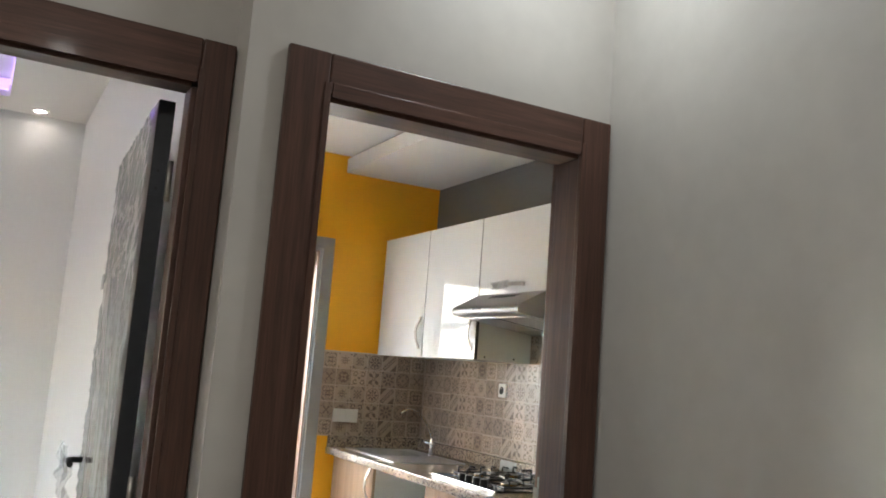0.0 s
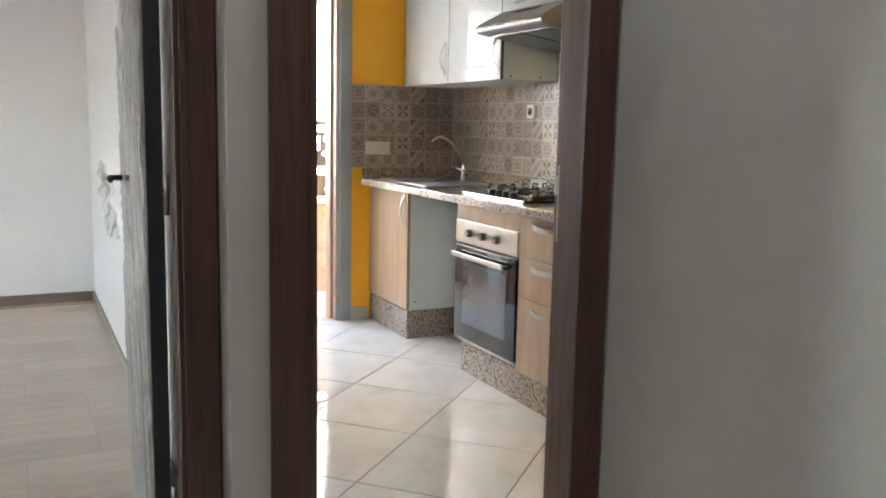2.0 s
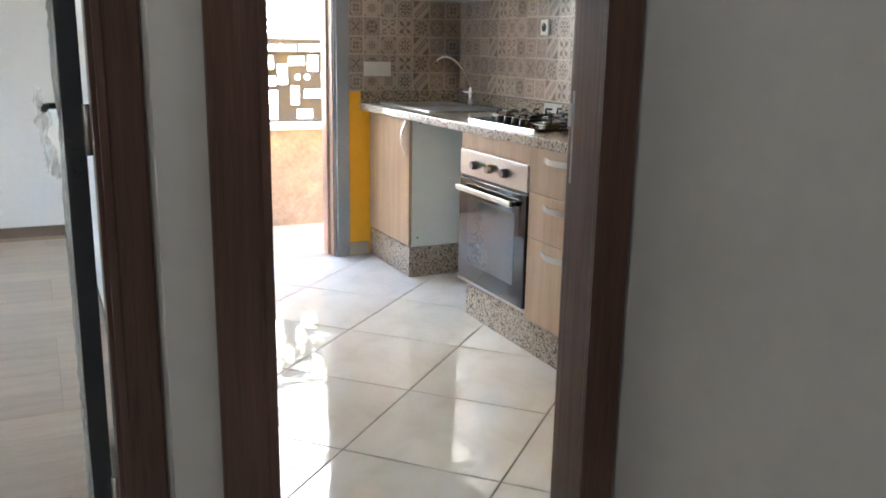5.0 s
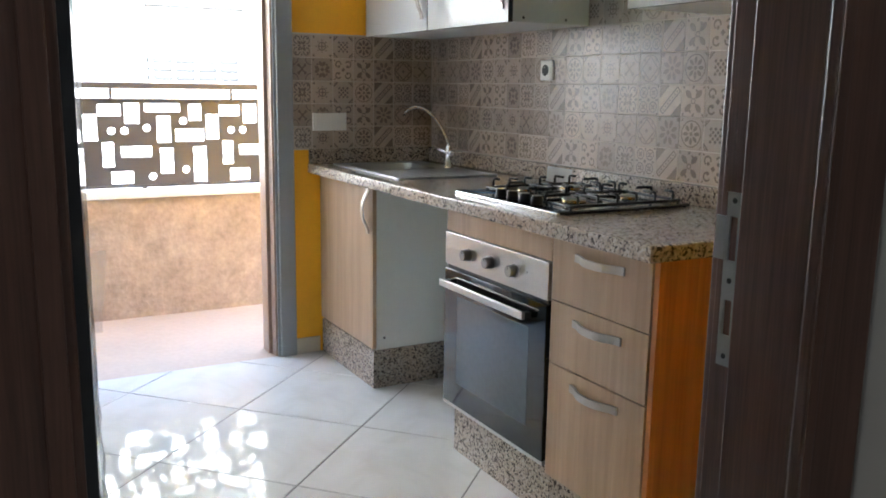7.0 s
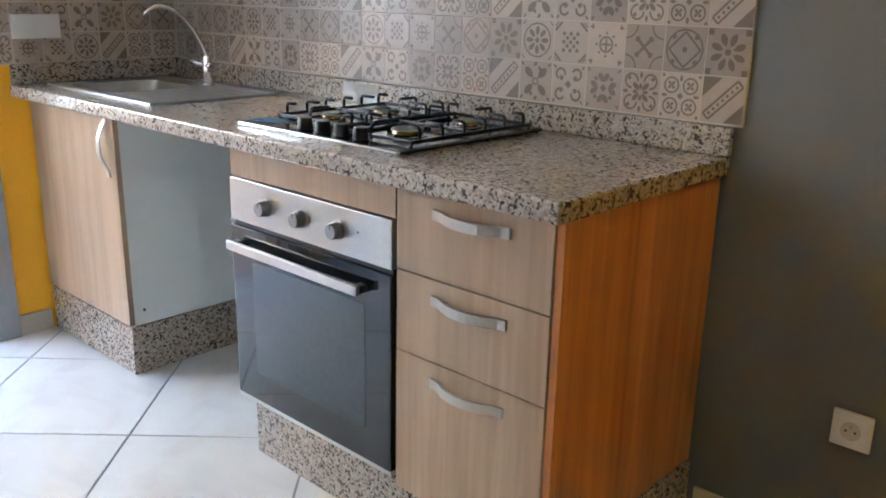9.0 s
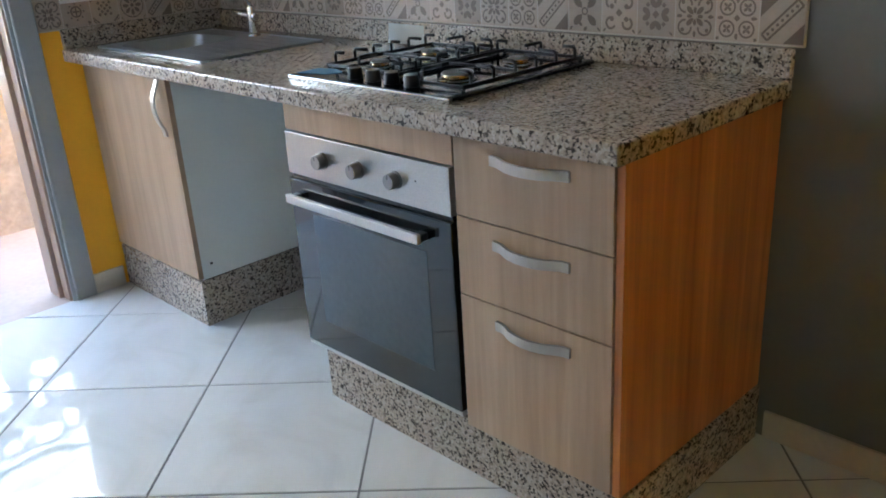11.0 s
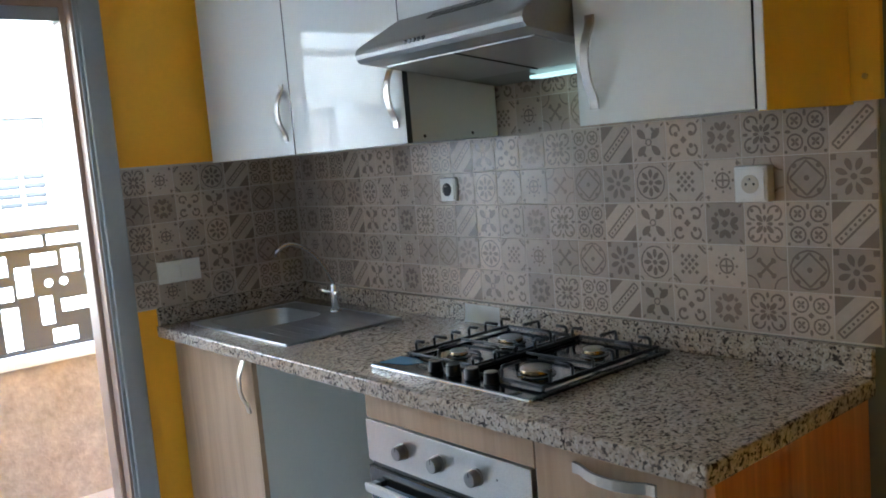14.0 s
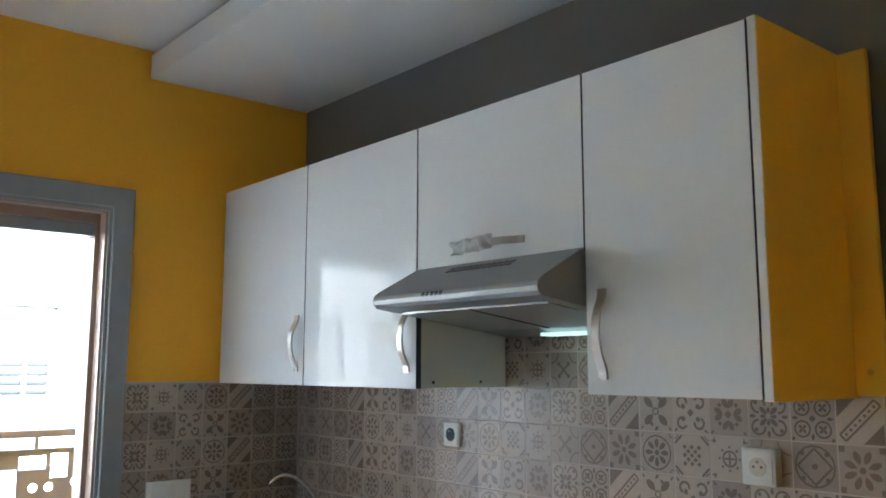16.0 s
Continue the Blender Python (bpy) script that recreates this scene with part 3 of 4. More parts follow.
def lever(parent, base, out, along):
    """Lever handle: rose, neck and lever."""
    b, o, a = Vector(base), Vector(out), Vector(along)
    h = part("handle", cyl(b, b + o * 0.008, 0.026, seg=20, bev=0.002), M_BLACK, parent, "dark lever handle")
    part("lever", tube([b + o * 0.008, b + o * 0.04, b + o * 0.05 + a * 0.012, b + o * 0.05 + a * 0.12], 0.009), M_BLACK, h)


def door_leaf(name, hinge, angle, width, side, label):
    """A leaf swung round its hinge; built along +y from the hinge, its wrapped face towards side (-1 or 1 in x)."""
    h = Vector(hinge)
    d = thing(name, hinge, label, "door")
    x0, x1 = (h.x, h.x + 0.04) if side < 0 else (h.x - 0.04, h.x)
    part("leaf", box(x0, x1, h.y, h.y + width, 0.008, 2.0, 0.003), M_LEAF, d)
    fx = x0 - 0.003 if side < 0 else x1 + 0.003
    film_sheet(d, "plastic_wrap", (fx, h.y + 0.005, 0.02), (0, 1, 0), (0, 0, 1), (side, 0, 0), width - 0.01, 1.96, 64, 300, 0.0050 if side < 0 else 0.0028, 2.0 + side, freq=(12, 15, 6, 46), mat=M_FILM, pulled=True)
    # dark leaf edge, the bluish haze over it mixed into its colour
    part("edge_band", box(x0 + 0.001, x1 - 0.001, h.y - 0.0012, h.y - 0.0002, 0.01, 1.998), M_EDGE, d, "dark edge band with bluish haze in its colour")
    lever(d, (x0 if side < 0 else x1, h.y + width - 0.07, 1.045), (side, 0, 0), (0, -1, 0))
    if side < 0:
        film_sheet(d, "loose_wrap", (fx - 0.012, h.y + width - 0.12, 0.85), (-0.3, 0.9, 0.1), (-0.1, 0, 1), (-1, 0.2, 0), 0.08, 0.24, 14, 26, 0.016, 9.0, "crumpled clear wrap hanging over the handle", freq=(24, 16, 9, 50), mat=M_WISP)
    else:
        film_sheet(d, "loose_wrap", (fx, h.y + width - 0.16, 0.85), (0.95, 0.3, 0.1), (0.1, 0, 1), (0.2, -1, 0), 0.075, 0.13, 18, 24, 0.012, 9.0, "crumpled clear wrap hanging over the handle", freq=(24, 16, 9, 50), mat=M_WISP)
        film_sheet(d, "loose_wrap", (fx, h.y + width - 0.14, 0.48), (0.9, 0.4, 0.0), (0.0, 0, 1), (0.2, -1, 0), 0.035, 0.31, 12, 34, 0.008, 4.0, "loose strip of wrap hanging from the leaf", freq=(24, 16, 9, 50), mat=M_WISP)
    for z in (0.25, 0.99, 1.8):
        hp = part("hinge_plate", box(x0 + 0.006, x0 + 0.028, h.y - 0.0028, h.y - 0.0013, z - 0.04, z + 0.04, 0.0004), M_HINGE, d, "blackened metal hinge plate")
        for k in (-0.022, 0.022):
            part("screw", cyl((x0 + 0.017, h.y - 0.0034, z + k), (x0 + 0.017, h.y - 0.0027, z + k), 0.0035, seg=10), M_DARKHOLE, hp)
    for z in (0.25, 1.05, 1.8):
        xm = x1 + 0.004 if side < 0 else x0 - 0.004
        part("hinge", cyl((xm, h.y - 0.004, z - 0.05), (xm, h.y - 0.004, z + 0.05), 0.007, seg=12), M_NICKEL, d)
    d.rotation_euler = (0, 0, radians(angle))
    return d


door_leaf("bedroom_door", (-2.270, -2.886, 0.0), -2.4, 0.82, -1, "open dark walnut door in wrinkled clear plastic wrap")
door_leaf("kitchen_door", (-1.893, -2.945, 0.0), -0.4, 0.76, 1, "open walnut kitchen door still in clear plastic wrap")


# ---- fitted kitchen ----
REACH = [(0.0, 0.003), (0.05, 0.0032), (0.10, 0.0045), (0.16, 0.009), (0.23, 0.0165), (0.31, 0.0225), (0.40, 0.0262), (0.5, 0.0275), (0.60, 0.0265), (0.69, 0.023), (0.77, 0.017), (0.84, 0.0095), (0.90, 0.0048), (0.95, 0.0032), (1.0, 0.003)]


def bow(y0, y1, x, z, upright=False):
    """Waved strap: flat tabs at both ends, an arch between them."""
    if upright:
        return [(x - k, z, y0 + (y1 - y0) * s) for s, k in REACH]
    return [(x - k, y1 + (y0 - y1) * s, z) for s, k in REACH]


def bow_handle(parent, y0, y1, x, z, upright=False):
    """Satin bow handle: y0 to y1 along the rail, or, upright, heights y0 to y1 at depth z."""
    pts = bow(y0, y1, x, z, upright=upright)
    bm = tube(pts, 0.003, w=0.0105, side=(0, 1, 0) if upright else (0, 0, 1))
    for p, q in ((pts[0], pts[1]), (pts[-1], pts[-2])):
        m = [(u + v) / 2 for u, v in zip(p, q)]
        cyl((x, m[1], m[2]), (m[0], m[1], m[2]), 0.005, seg=10, bm=bm)
    return part("handle", bm, M_NICKEL, parent, "satin nickel bow handle")


CT = 0.895   # countertop height
FX = -0.58   # front of drawers and oven

def sink_cabinet():
    c = thing("sink_cabinet", (-0.28, -0.3, 0.0), "sink base cabinet with oak laminate door and white side", "cabinet")
    part("side_panel", box(-0.545, 0.0, -0.598, -0.58, 0.165, CT - 0.042, 0.001), M_MELA, c, "white melamine side panel")
    part("side_panel", box(-0.545, 0.0, -0.026, -0.008, 0.165, CT - 0.042, 0.001), M_MELA, c, "white melamine side panel")
    part("bottom_panel", box(-0.54, 0.0, -0.58, -0.026, 0.165, 0.183), M_MELA, c)
    part("back_panel", box(-0.03, -0.02, -0.58, -0.026, 0.183, CT - 0.3), M_MELA, c)
    d = part("door", box(-0.564, -0.546, -0.600, -0.010, 0.172, CT - 0.046, 0.0012), M_OAK, c, "oak laminate door")
    bow_handle(d, 0.655, 0.845, -0.564, -0.555, True)
    part("plinth_front", box(-0.56, -0.54, -0.602, -0.012, 0.0, 0.163, 0.001), M_GRANITE, c, "speckled granite plinth")
    part("plinth_side", box(-0.539, 0.0, -0.602, -0.582, 0.0, 0.163, 0.001), M_GRANITE, c, "speckled granite plinth")
    for x, z in ((-0.51, 0.215), (-0.50, 0.825)):
        part("cap", cyl((x, -0.5995, z), (x, -0.598, z), 0.005, seg=10), M_DARKHOLE, c, "black fixing hole cap")


def oven_cabinet():
    c = thing("oven_cabinet", (-0.28, -1.55, 0.0), "oven housing with oak laminate rail and granite plinth", "cabinet")
    part("side_panel", box(-0.56, 0.0, -1.264, -1.246, 0.165, CT - 0.042, 0.001), M_MELA, c)
    part("side_panel", box(-0.56, 0.0, -1.848, -1.84, 0.165, CT - 0.042, 0.001), M_MELA, c)
    part("shelf", box(-0.55, 0.0, -1.84, -1.264, 0.15, 0.166), M_MELA, c)
    part("top_rail", box(FX, FX + 0.018, -1.846, -1.248, 0.776, CT - 0.046, 0.001), M_OAK, c, "oak laminate filler rail")
    part("plinth_front", box(-0.56, -0.54, -1.85, -1.285, 0.0, 0.149, 0.001), M_GRANITE, c, "speckled granite plinth")
    o = thing("built_in_oven", (-0.3, -1.545, 0.167), "built-in oven with steel control panel and black glass door", "oven")
    y0, y1 = -1.838, -1.246
    part("body", box(-0.56, -0.04, -1.832, -1.266, 0.167, 0.77), M_BLACK, o)
    p = part("control_panel", box(FX - 0.004, -0.561, y0, y1, 0.662, 0.772, 0.002), M_STEEL, o, "brushed steel control panel")
    for y in (-1.40, -1.535, -1.668):
        k = part("knob", cyl((FX - 0.004, y, 0.716), (FX - 0.007, y, 0.716), 0.0215, 0.021, 28, bev=0.001), M_STRIKE, p, "round metal knob")
        part("grip", cyl((FX - 0.009, y, 0.716), (FX - 0.030, y, 0.716), 0.0195, 0.0175, 28, bev=0.002), M_STRIKE, k)
        part("pointer", box(FX - 0.0306, FX - 0.0295, y - 0.0012, y + 0.0012, 0.722, 0.733), M_DARKHOLE, k)
    part("mark", box(FX - 0.0046, FX - 0.0038, -1.735, -1.731, 0.722, 0.726), M_DARKHOLE, p)
    part("vent_slot", box(FX + 0.004, -0.561, y0 + 0.004, y1 - 0.004, 0.650, 0.661), M_BLACK, o, "black ventilation slot")
    d = part("door", box(FX - 0.006, -0.561, y0, y1, 0.180, 0.649, 0.003), M_BGLASS, o, "black glass oven door")
    part("window", box(FX - 0.0072, FX - 0.0058, -1.755, -1.335, 0.262, 0.565, 0.0004), M_WINDOW, d, "smoked glass window")
    part("bottom_trim", box(FX - 0.003, -0.561, y0, y1, 0.168, 0.179, 0.001), M_STEEL, o, "steel bottom trim")
    h = part("handle", box(FX - 0.040, FX - 0.028, -1.765, -1.268, 0.592, 0.616, 0.003), M_STEEL, d, "steel bar handle")
    for y in (-1.752, -1.281):
        part("bracket", box(FX - 0.029, FX - 0.004, y - 0.012, y + 0.012, 0.595, 0.612, 0.002), M_BLACK, h)


def drawer_unit():
    c = thing("drawer_unit", (-0.28, -2.05, 0.0), "three-drawer base unit in oak laminate with bow handles", "cabinet")
    part("end_panel", box(-0.575, 0.012, -2.266, -2.248, 0.148, CT - 0.042, 0.001), M_CHERRY, c, "orange cherry laminate end panel")
    part("side_panel", box(-0.56, 0.0, -1.86, -1.85, 0.165, CT - 0.042), M_MELA, c)
    part("carcass", box(-0.558, 0.0, -2.2475, -1.861, 0.165, CT - 0.06), M_MELA, c)
    for z0, z1, hz in ((0.672, CT - 0.046, 0.806), (0.490, 0.669, 0.626), (0.152, 0.487, 0.443)):
        d = part("drawer", box(FX, -0.559, -2.247, -1.850, z0, z1, 0.0012), M_OAK, c, "oak laminate drawer front")
        bow_handle(d, -2.15, -1.955, FX, hz)
    part("plinth_front", box(-0.56, -0.54, -2.25, -1.851, 0.0, 0.147, 0.001), M_GRANITE, c, "speckled granite plinth")
    part("plinth_end", box(-0.56, 0.01, -2.272, -2.2505, 0.0, 0.147, 0.001), M_GRANITE, c, "speckled granite plinth")


def countertop():
    c = thing("countertop", (-0.3, -1.13, CT - 0.041), "speckled pink-grey granite worktop with low upstand", "countertop")
    part("slab", plate("z", CT - 0.041, CT, -0.622, 0.014, -2.283, -0.002, [(-0.5, -0.17, -0.47, -0.13)], 0.005), M_GRANITE, c)
    part("upstand", box(-0.005, 0.0145, -2.283, -0.022, CT + 0.0005, 0.958, 0.002), M_GRANITE, c)
    part("upstand", box(-0.615, 0.0145, -0.021, -0.0012, CT + 0.0005, 0.962, 0.002), M_GRANITE, c)


def sink():
    s = thing("sink", (-0.31, -0.45, CT), "stainless steel inset sink with grooved drainer", "sink")
    part("rim", plate("z", CT + 0.0005, CT + 0.005, -0.537, -0.095, -0.79, -0.105, [(-0.49, -0.18, -0.46, -0.14)], 0.0015), M_SINK, s)
    bm = bmesh.new()
    rings = []
    for z, ins in ((CT + 0.004, 0.0), (CT - 0.02, 0.006), (CT - 0.11, 0.012), (CT - 0.14, 0.03), (CT - 0.148, 0.06)):
        x0, x1, y0, y1, r = -0.49 + ins, -0.18 - ins, -0.46 + ins, -0.14 - ins, 0.06
        ring = []
        for cx, cy, a in ((x1 - r, y1 - r, 0), (x0 + r, y1 - r, 90), (x0 + r, y0 + r, 180), (x1 - r, y0 + r, 270)):
            for k in range(6):
                t = radians(a + 18 * k)
                ring.append(bm.verts.new((cx + r * math.cos(t), cy + r * math.sin(t), z)))
        rings.append(ring)
    for a, b in zip(rings, rings[1:]):
        for k in range(len(a)):
            bm.faces.new((a[k], a[(k + 1) % len(a)], b[(k + 1) % len(a)], b[k])).smooth = True
    bm.faces.new(rings[-1])
    corner = [(-0.49, -0.46), (-0.18, -0.46), (-0.18, -0.14), (-0.49, -0.14)]
    part("bowl", bm, M_SINK, s, "rounded steel bowl")
    for k in range(4):
        x, y = corner[k]
        sx, sy = (1 if k in (0, 3) else -1), (1 if k < 2 else -1)
        arc = [(x + sx * 0.06 * (1 - math.cos(a)), y + sy * 0.06 * (1 - math.sin(a))) for a in (0, 0.4, 0.8, 1.2, 1.571)]
        part("bowl_corner", prism([(x, y)] + arc, "z", CT + 0.001, CT + 0.0045), M_SINK, s)
    part("drain", cyl((-0.335, -0.3, CT - 0.149), (-0.335, -0.3, CT - 0.144), 0.035, seg=24, bev=0.002), M_CHROME, s, "chrome drain")
    for k in range(7):
        x = -0.47 + 0.052 * k
        part("drain_groove", tube([(x, -0.50, CT + 0.0015), (x, -0.52, CT + 0.003), (x, -0.74, CT + 0.003), (x, -0.76, CT + 0.0015)], 0.0035, 8), M_SINK, s)
    bm = None
    for x0, x1, y0, y1 in ((-0.537, -0.095, -0.79, -0.784), (-0.537, -0.095, -0.111, -0.105), (-0.537, -0.531, -0.784, -0.111), (-0.101, -0.095, -0.784, -0.111)):
        bm = box(x0, x1, y0, y1, CT + 0.005, CT + 0.008, 0.001, bm)
    part("raised_edge", bm, M_SINK, s)


def tap():
    t = thing("tap", (-0.135, -0.455, CT + 0.005), "chrome mixer tap with high curved spout on sink", "tap")
    bx, by = -0.135, -0.455
    part("base", cyl((bx, by, CT + 0.0055), (bx, by, CT + 0.014), 0.023, 0.020, bev=0.002), M_CHROME, t)
    part("body", cyl((bx, by, CT + 0.014), (bx, by, CT + 0.105), 0.0155, 0.014, bev=0.002), M_CHROME, t)
    pts = []
    for k in range(17):
        s = k / 16
        pts.append((bx - 0.185 * s ** 1.35, by + 0.06 * s ** 1.35, CT + 0.10 + 0.168 * math.sin(min(1.0, s * 1.18) * math.pi * 0.5) - 0.02 * max(0, s - 0.85) / 0.15))
    pts.append((pts[-1][0] - 0.004, pts[-1][1] + 0.002, pts[-1][2] - 0.018))
    part("spout", tube(pts, 0.0068, 12), M_CHROME, t)
    part("lever", tube([(bx, by, CT + 0.075), (bx - 0.02, by + 0.03, CT + 0.08), (bx - 0.03, by + 0.07, CT + 0.092)], 0.007, 10), M_CHROME, t)
    part("cartridge", cyl((bx, by - 0.026, CT + 0.07), (bx, by + 0.03, CT + 0.078), 0.013, bev=0.003), M_CHROME, t)


def hob():
    h = thing("gas_hob", (-0.29, -1.52, CT), "four-burner gas hob with black pan supports on worktop", "hob")
    x0, x1, y0, y1, z = -0.543, -0.035, -1.808, -1.238, CT
    part("plate", box(x0, x1, y0, y1, z + 0.0005, z + 0.012, 0.004), M_HOBTOP, h, "polished steel hob plate")
    part("front_edge", box(x0 - 0.002, x0 + 0.012, y0 - 0.001, y1 + 0.001, z + 0.0005, z + 0.0105, 0.003), M_CHROME, h, "bright steel front edge")
    t = z + 0.012
    for x, y, r in ((-0.365, -1.385, 0.024), (-0.185, -1.395, 0.034), (-0.385, -1.68, 0.038), (-0.175, -1.68, 0.027)):
        b = part("burner", cyl((x, y, t), (x, y, t + 0.005), r + 0.010, r + 0.004, 28, bev=0.002), M_HOBTOP, h, "round gas burner")
        part("flame_ring", cyl((x, y, t + 0.005), (x, y, t + 0.014), r, r - 0.003, 28, bev=0.001), M_BRASS, b)
        part("cap", cyl((x, y, t + 0.014), (x, y, t + 0.019), r + 0.001, r - 0.004, 28, bev=0.002), M_STRIKE, b, "dull metal burner cap")
    for i in range(4):
        y = -1.448 - 0.066 * i
        k = part("knob", cyl((-0.497, y, t), (-0.497, y, t + 0.026), 0.019, 0.0165, 24, bev=0.002), M_BLACK, h, "black control knob")
        part("knob_top", cyl((-0.497, y, t + 0.0262), (-0.497, y, t + 0.0275), 0.0155, seg=24), M_STRIKE, k)
    for ya, yb, xa in ((-1.522, -1.262, -0.442), (-1.794, -1.534, -0.485)):
        part("pan_support", grate(ya, yb, xa, t), M_BLACK, h, "black enamelled pan support")
    pts = [(-0.525, -1.25), (-0.50, -1.335), (-0.46, -1.352), (-0.44, -1.30), (-0.455, -1.247)]
    part("film_remnant", prism(pts, "z", t + 0.0004, t + 0.0016), M_BLUEFILM, h, "torn piece of blue protective film")


def grate(ya, yb, xa, t):
    """Pan support: a flat base frame with bent fingers standing on it."""
    xb, z, r = -0.062, t + 0.037, 0.0043
    ym = (ya + yb) / 2
    bm = box(xa, xb, ya, ya + 0.009, t + 0.004, t + 0.013, 0.002)
    box(xa, xb, yb - 0.009, yb, t + 0.004, t + 0.013, 0.002, bm)
    box(xa, xa + 0.009, ya + 0.009, yb - 0.009, t + 0.0045, t + 0.0125, 0.002, bm)
    box(xb - 0.009, xb, ya + 0.009, yb - 0.009, t + 0.0045, t + 0.0125, 0.002, bm)
    xm = (xa + xb) / 2
    box(xm - 0.004, xm + 0.004, ya + 0.009, yb - 0.009, t + 0.0045, t + 0.0125, 0.002, bm)
    for x in (xa + 0.006, xb - 0.006):
        for y in (ya + 0.006, yb - 0.006):
            cyl((x, y, t), (x, y, t + 0.005), 0.005, seg=8, bm=bm)
    n = 6
    for y, s in ((ya + 0.0045, 1), (yb - 0.0045, -1)):
        for k in range(n):
            x = xa + 0.03 + (xb - xa - 0.06) * k / (n - 1)
            reach = 0.05 if k in (1, 4) else 0.034
            tube([(x, y, t + 0.01), (x, y, z - 0.006), (x, y + s * 0.002, z - 0.002), (x, y + s * 0.006, z), (x, y + s * reach, z)], r, 6, bm)
    for x, s in ((xa + 0.0045, 1), (xb - 0.0045, -1)):
        tube([(x, ym, t + 0.01), (x, ym, z - 0.006), (x + s * 0.002, ym, z - 0.002), (x + s * 0.006, ym, z), (x + s * 0.06, ym, z)], r, 6, bm)
    return bm


sink_cabinet()
oven_cabinet()
drawer_unit()
countertop()
sink()
tap()
hob()

UX, UZ0, UZ1 = -0.335, 1.472, 2.202
SPLIT = [-0.012, -0.618, -1.211, -1.816, -2.234]


def wall_cabinets():
    marks = [("handle right", -0.575), ("handle right", -1.17), None, ("handle left", -1.865)]
    for i in range(4):
        ya, yb = SPLIT[i + 1], SPLIT[i]
        z0 = 1.79 if i == 2 else UZ0
        lab = "short white gloss wall cabinet above the range hood" if i == 2 else "white gloss wall cabinet with bow handle"
        c = thing("wall_cabinet", (-0.16, (ya + yb) / 2, z0), lab, "cabinet", "wall cabinets over the worktop")
        part("side_panel", box(UX + 0.02, 0.012, yb - 0.018, yb - 0.006, z0, UZ1, 0.001), M_MELA, c)
        part("side_panel", box(UX + 0.02, 0.012, ya + 0.006 * (i < 3), ya + 0.018, z0, UZ1, 0.001), M_MELA, c)
        part("bottom_panel", box(UX + 0.02, 0.012, ya + 0.018, yb - 0.018, z0, z0 + 0.018), M_MELA, c)
        part("top_panel", box(UX + 0.02, 0.012, ya + 0.018, yb - 0.018, UZ1 - 0.018, UZ1), M_MELA, c)
        part("back_panel", box(-0.002, 0.004, ya + 0.018, yb - 0.018, z0 + 0.018, UZ1 - 0.018), M_MELA, c)
        # side faces coloured dark to stand for the shade in the door gaps
        slab = by_normal(by_normal(box(UX, UX + 0.0185, ya + 0.0022, yb - 0.0022, z0 - 0.002, UZ1, 0.0008), 1, 1, 1), 1, -1, 1)
        d = part("door", slab, M_GLOSS, c, "white high-gloss door")
        d.data.materials.append(M_EDGE)
        if i == 2:
            pts = bow(-1.63, -1.46, UX, 1.838)
            hd = part("handle", tube(pts, 0.0022, w=0.009, side=(0, 0, 1)), M_NICKEL, d, "satin handle in crumpled wrap")
            film_sheet(d, "plastic_scrap", (UX - 0.024, -1.415, 1.812), (0, -1, 0.04), (0, 0, 1), (-1, 0, 0), 0.15, 0.036, 34, 12, 0.02, 5.0, "crumpled clear plastic on the handle", freq=(26, 12, 20, 60))
        else:
            bow_handle(d, 1.515 - (0.012 if i == 3 else 0), 1.70, UX, marks[i][1], True)
        if i == 1:
            for x in (-0.27, -0.09):
                part("cap", cyl((x, ya + 0.0052, 1.487), (x, ya + 0.007, 1.487), 0.005, seg=10), M_DARKHOLE, c, "dark fixing cap")
    # panel and filler carry bounced yellow light in their colour
    e = thing("end_panel", (-0.16, -2.245, UZ0), "laminate end panel closing the wall cabinets, yellow bounce light in its colour", "panel")
    part("board", box(UX + 0.004, 0.012, -2.2535, -2.2355, UZ0 - 0.006, UZ1 + 0.004, 0.001), M_CREAM, e)
    part("front_edge", box(UX + 0.0005, UX + 0.0038, -2.253, -2.236, UZ0 - 0.005, UZ1 + 0.003), M_MELA, e, "white edge band")
    part("filler_strip", box(-0.004, 0.012, -2.315, -2.254, UZ0, UZ1, 0.001), M_CREAM, e)
    part("screw", cyl((-0.004, -2.285, 1.52), (-0.008, -2.285, 1.52), 0.006, seg=12), M_CHROME, e)


wall_cabinets()
fs = thing("plastic_film_scrap", (-0.012, -1.1, CT), "bluish clear plastic film leaning on granite upstand", "plastic film")
film_sheet(fs, "film", (-0.012, -1.02, CT + 0.001), (0, -1, 0), (0.08, 0, 1), (-1, 0, 0), 0.16, 0.058, 18, 8, 0.004, 12.0)


def range_hood():
    y0, y1 = -1.813, -1.214
    h = thing("range_hood", (-0.2, -1.513, 1.66), "slim stainless steel range hood with lit lamp under cabinet", "range hood")
    prof = [(0.012, 1.618), (-0.474, 1.6815), (-0.484, 1.691), (-0.487, 1.702), (-0.484, 1.712), (-0.477, 1.720), (-0.462, 1.729), (UX - 0.001, 1.797), (0.012, 1.797)]
    part("canopy", prism(prof, "y", y0, y1, bev=0.001), M_HOOD, h, "brushed steel canopy")
    part("filter", prism([(-0.13, 1.633), (-0.41, 1.6695), (-0.41, 1.674), (-0.13, 1.6375)], "y", y0 + 0.04, y1 - 0.03), M_SINK, h, "metal grease filter")
    part("filter_seam", prism([(-0.13, 1.631), (-0.41, 1.6675), (-0.41, 1.6695), (-0.13, 1.633)], "y", -1.516, -1.508), M_DARKHOLE, h)
    part("lamp", box(-0.085, -0.035, -1.62, -1.44, 1.614, 1.623, 0.002), M_HOODLED, h, "lit white hood lamp")
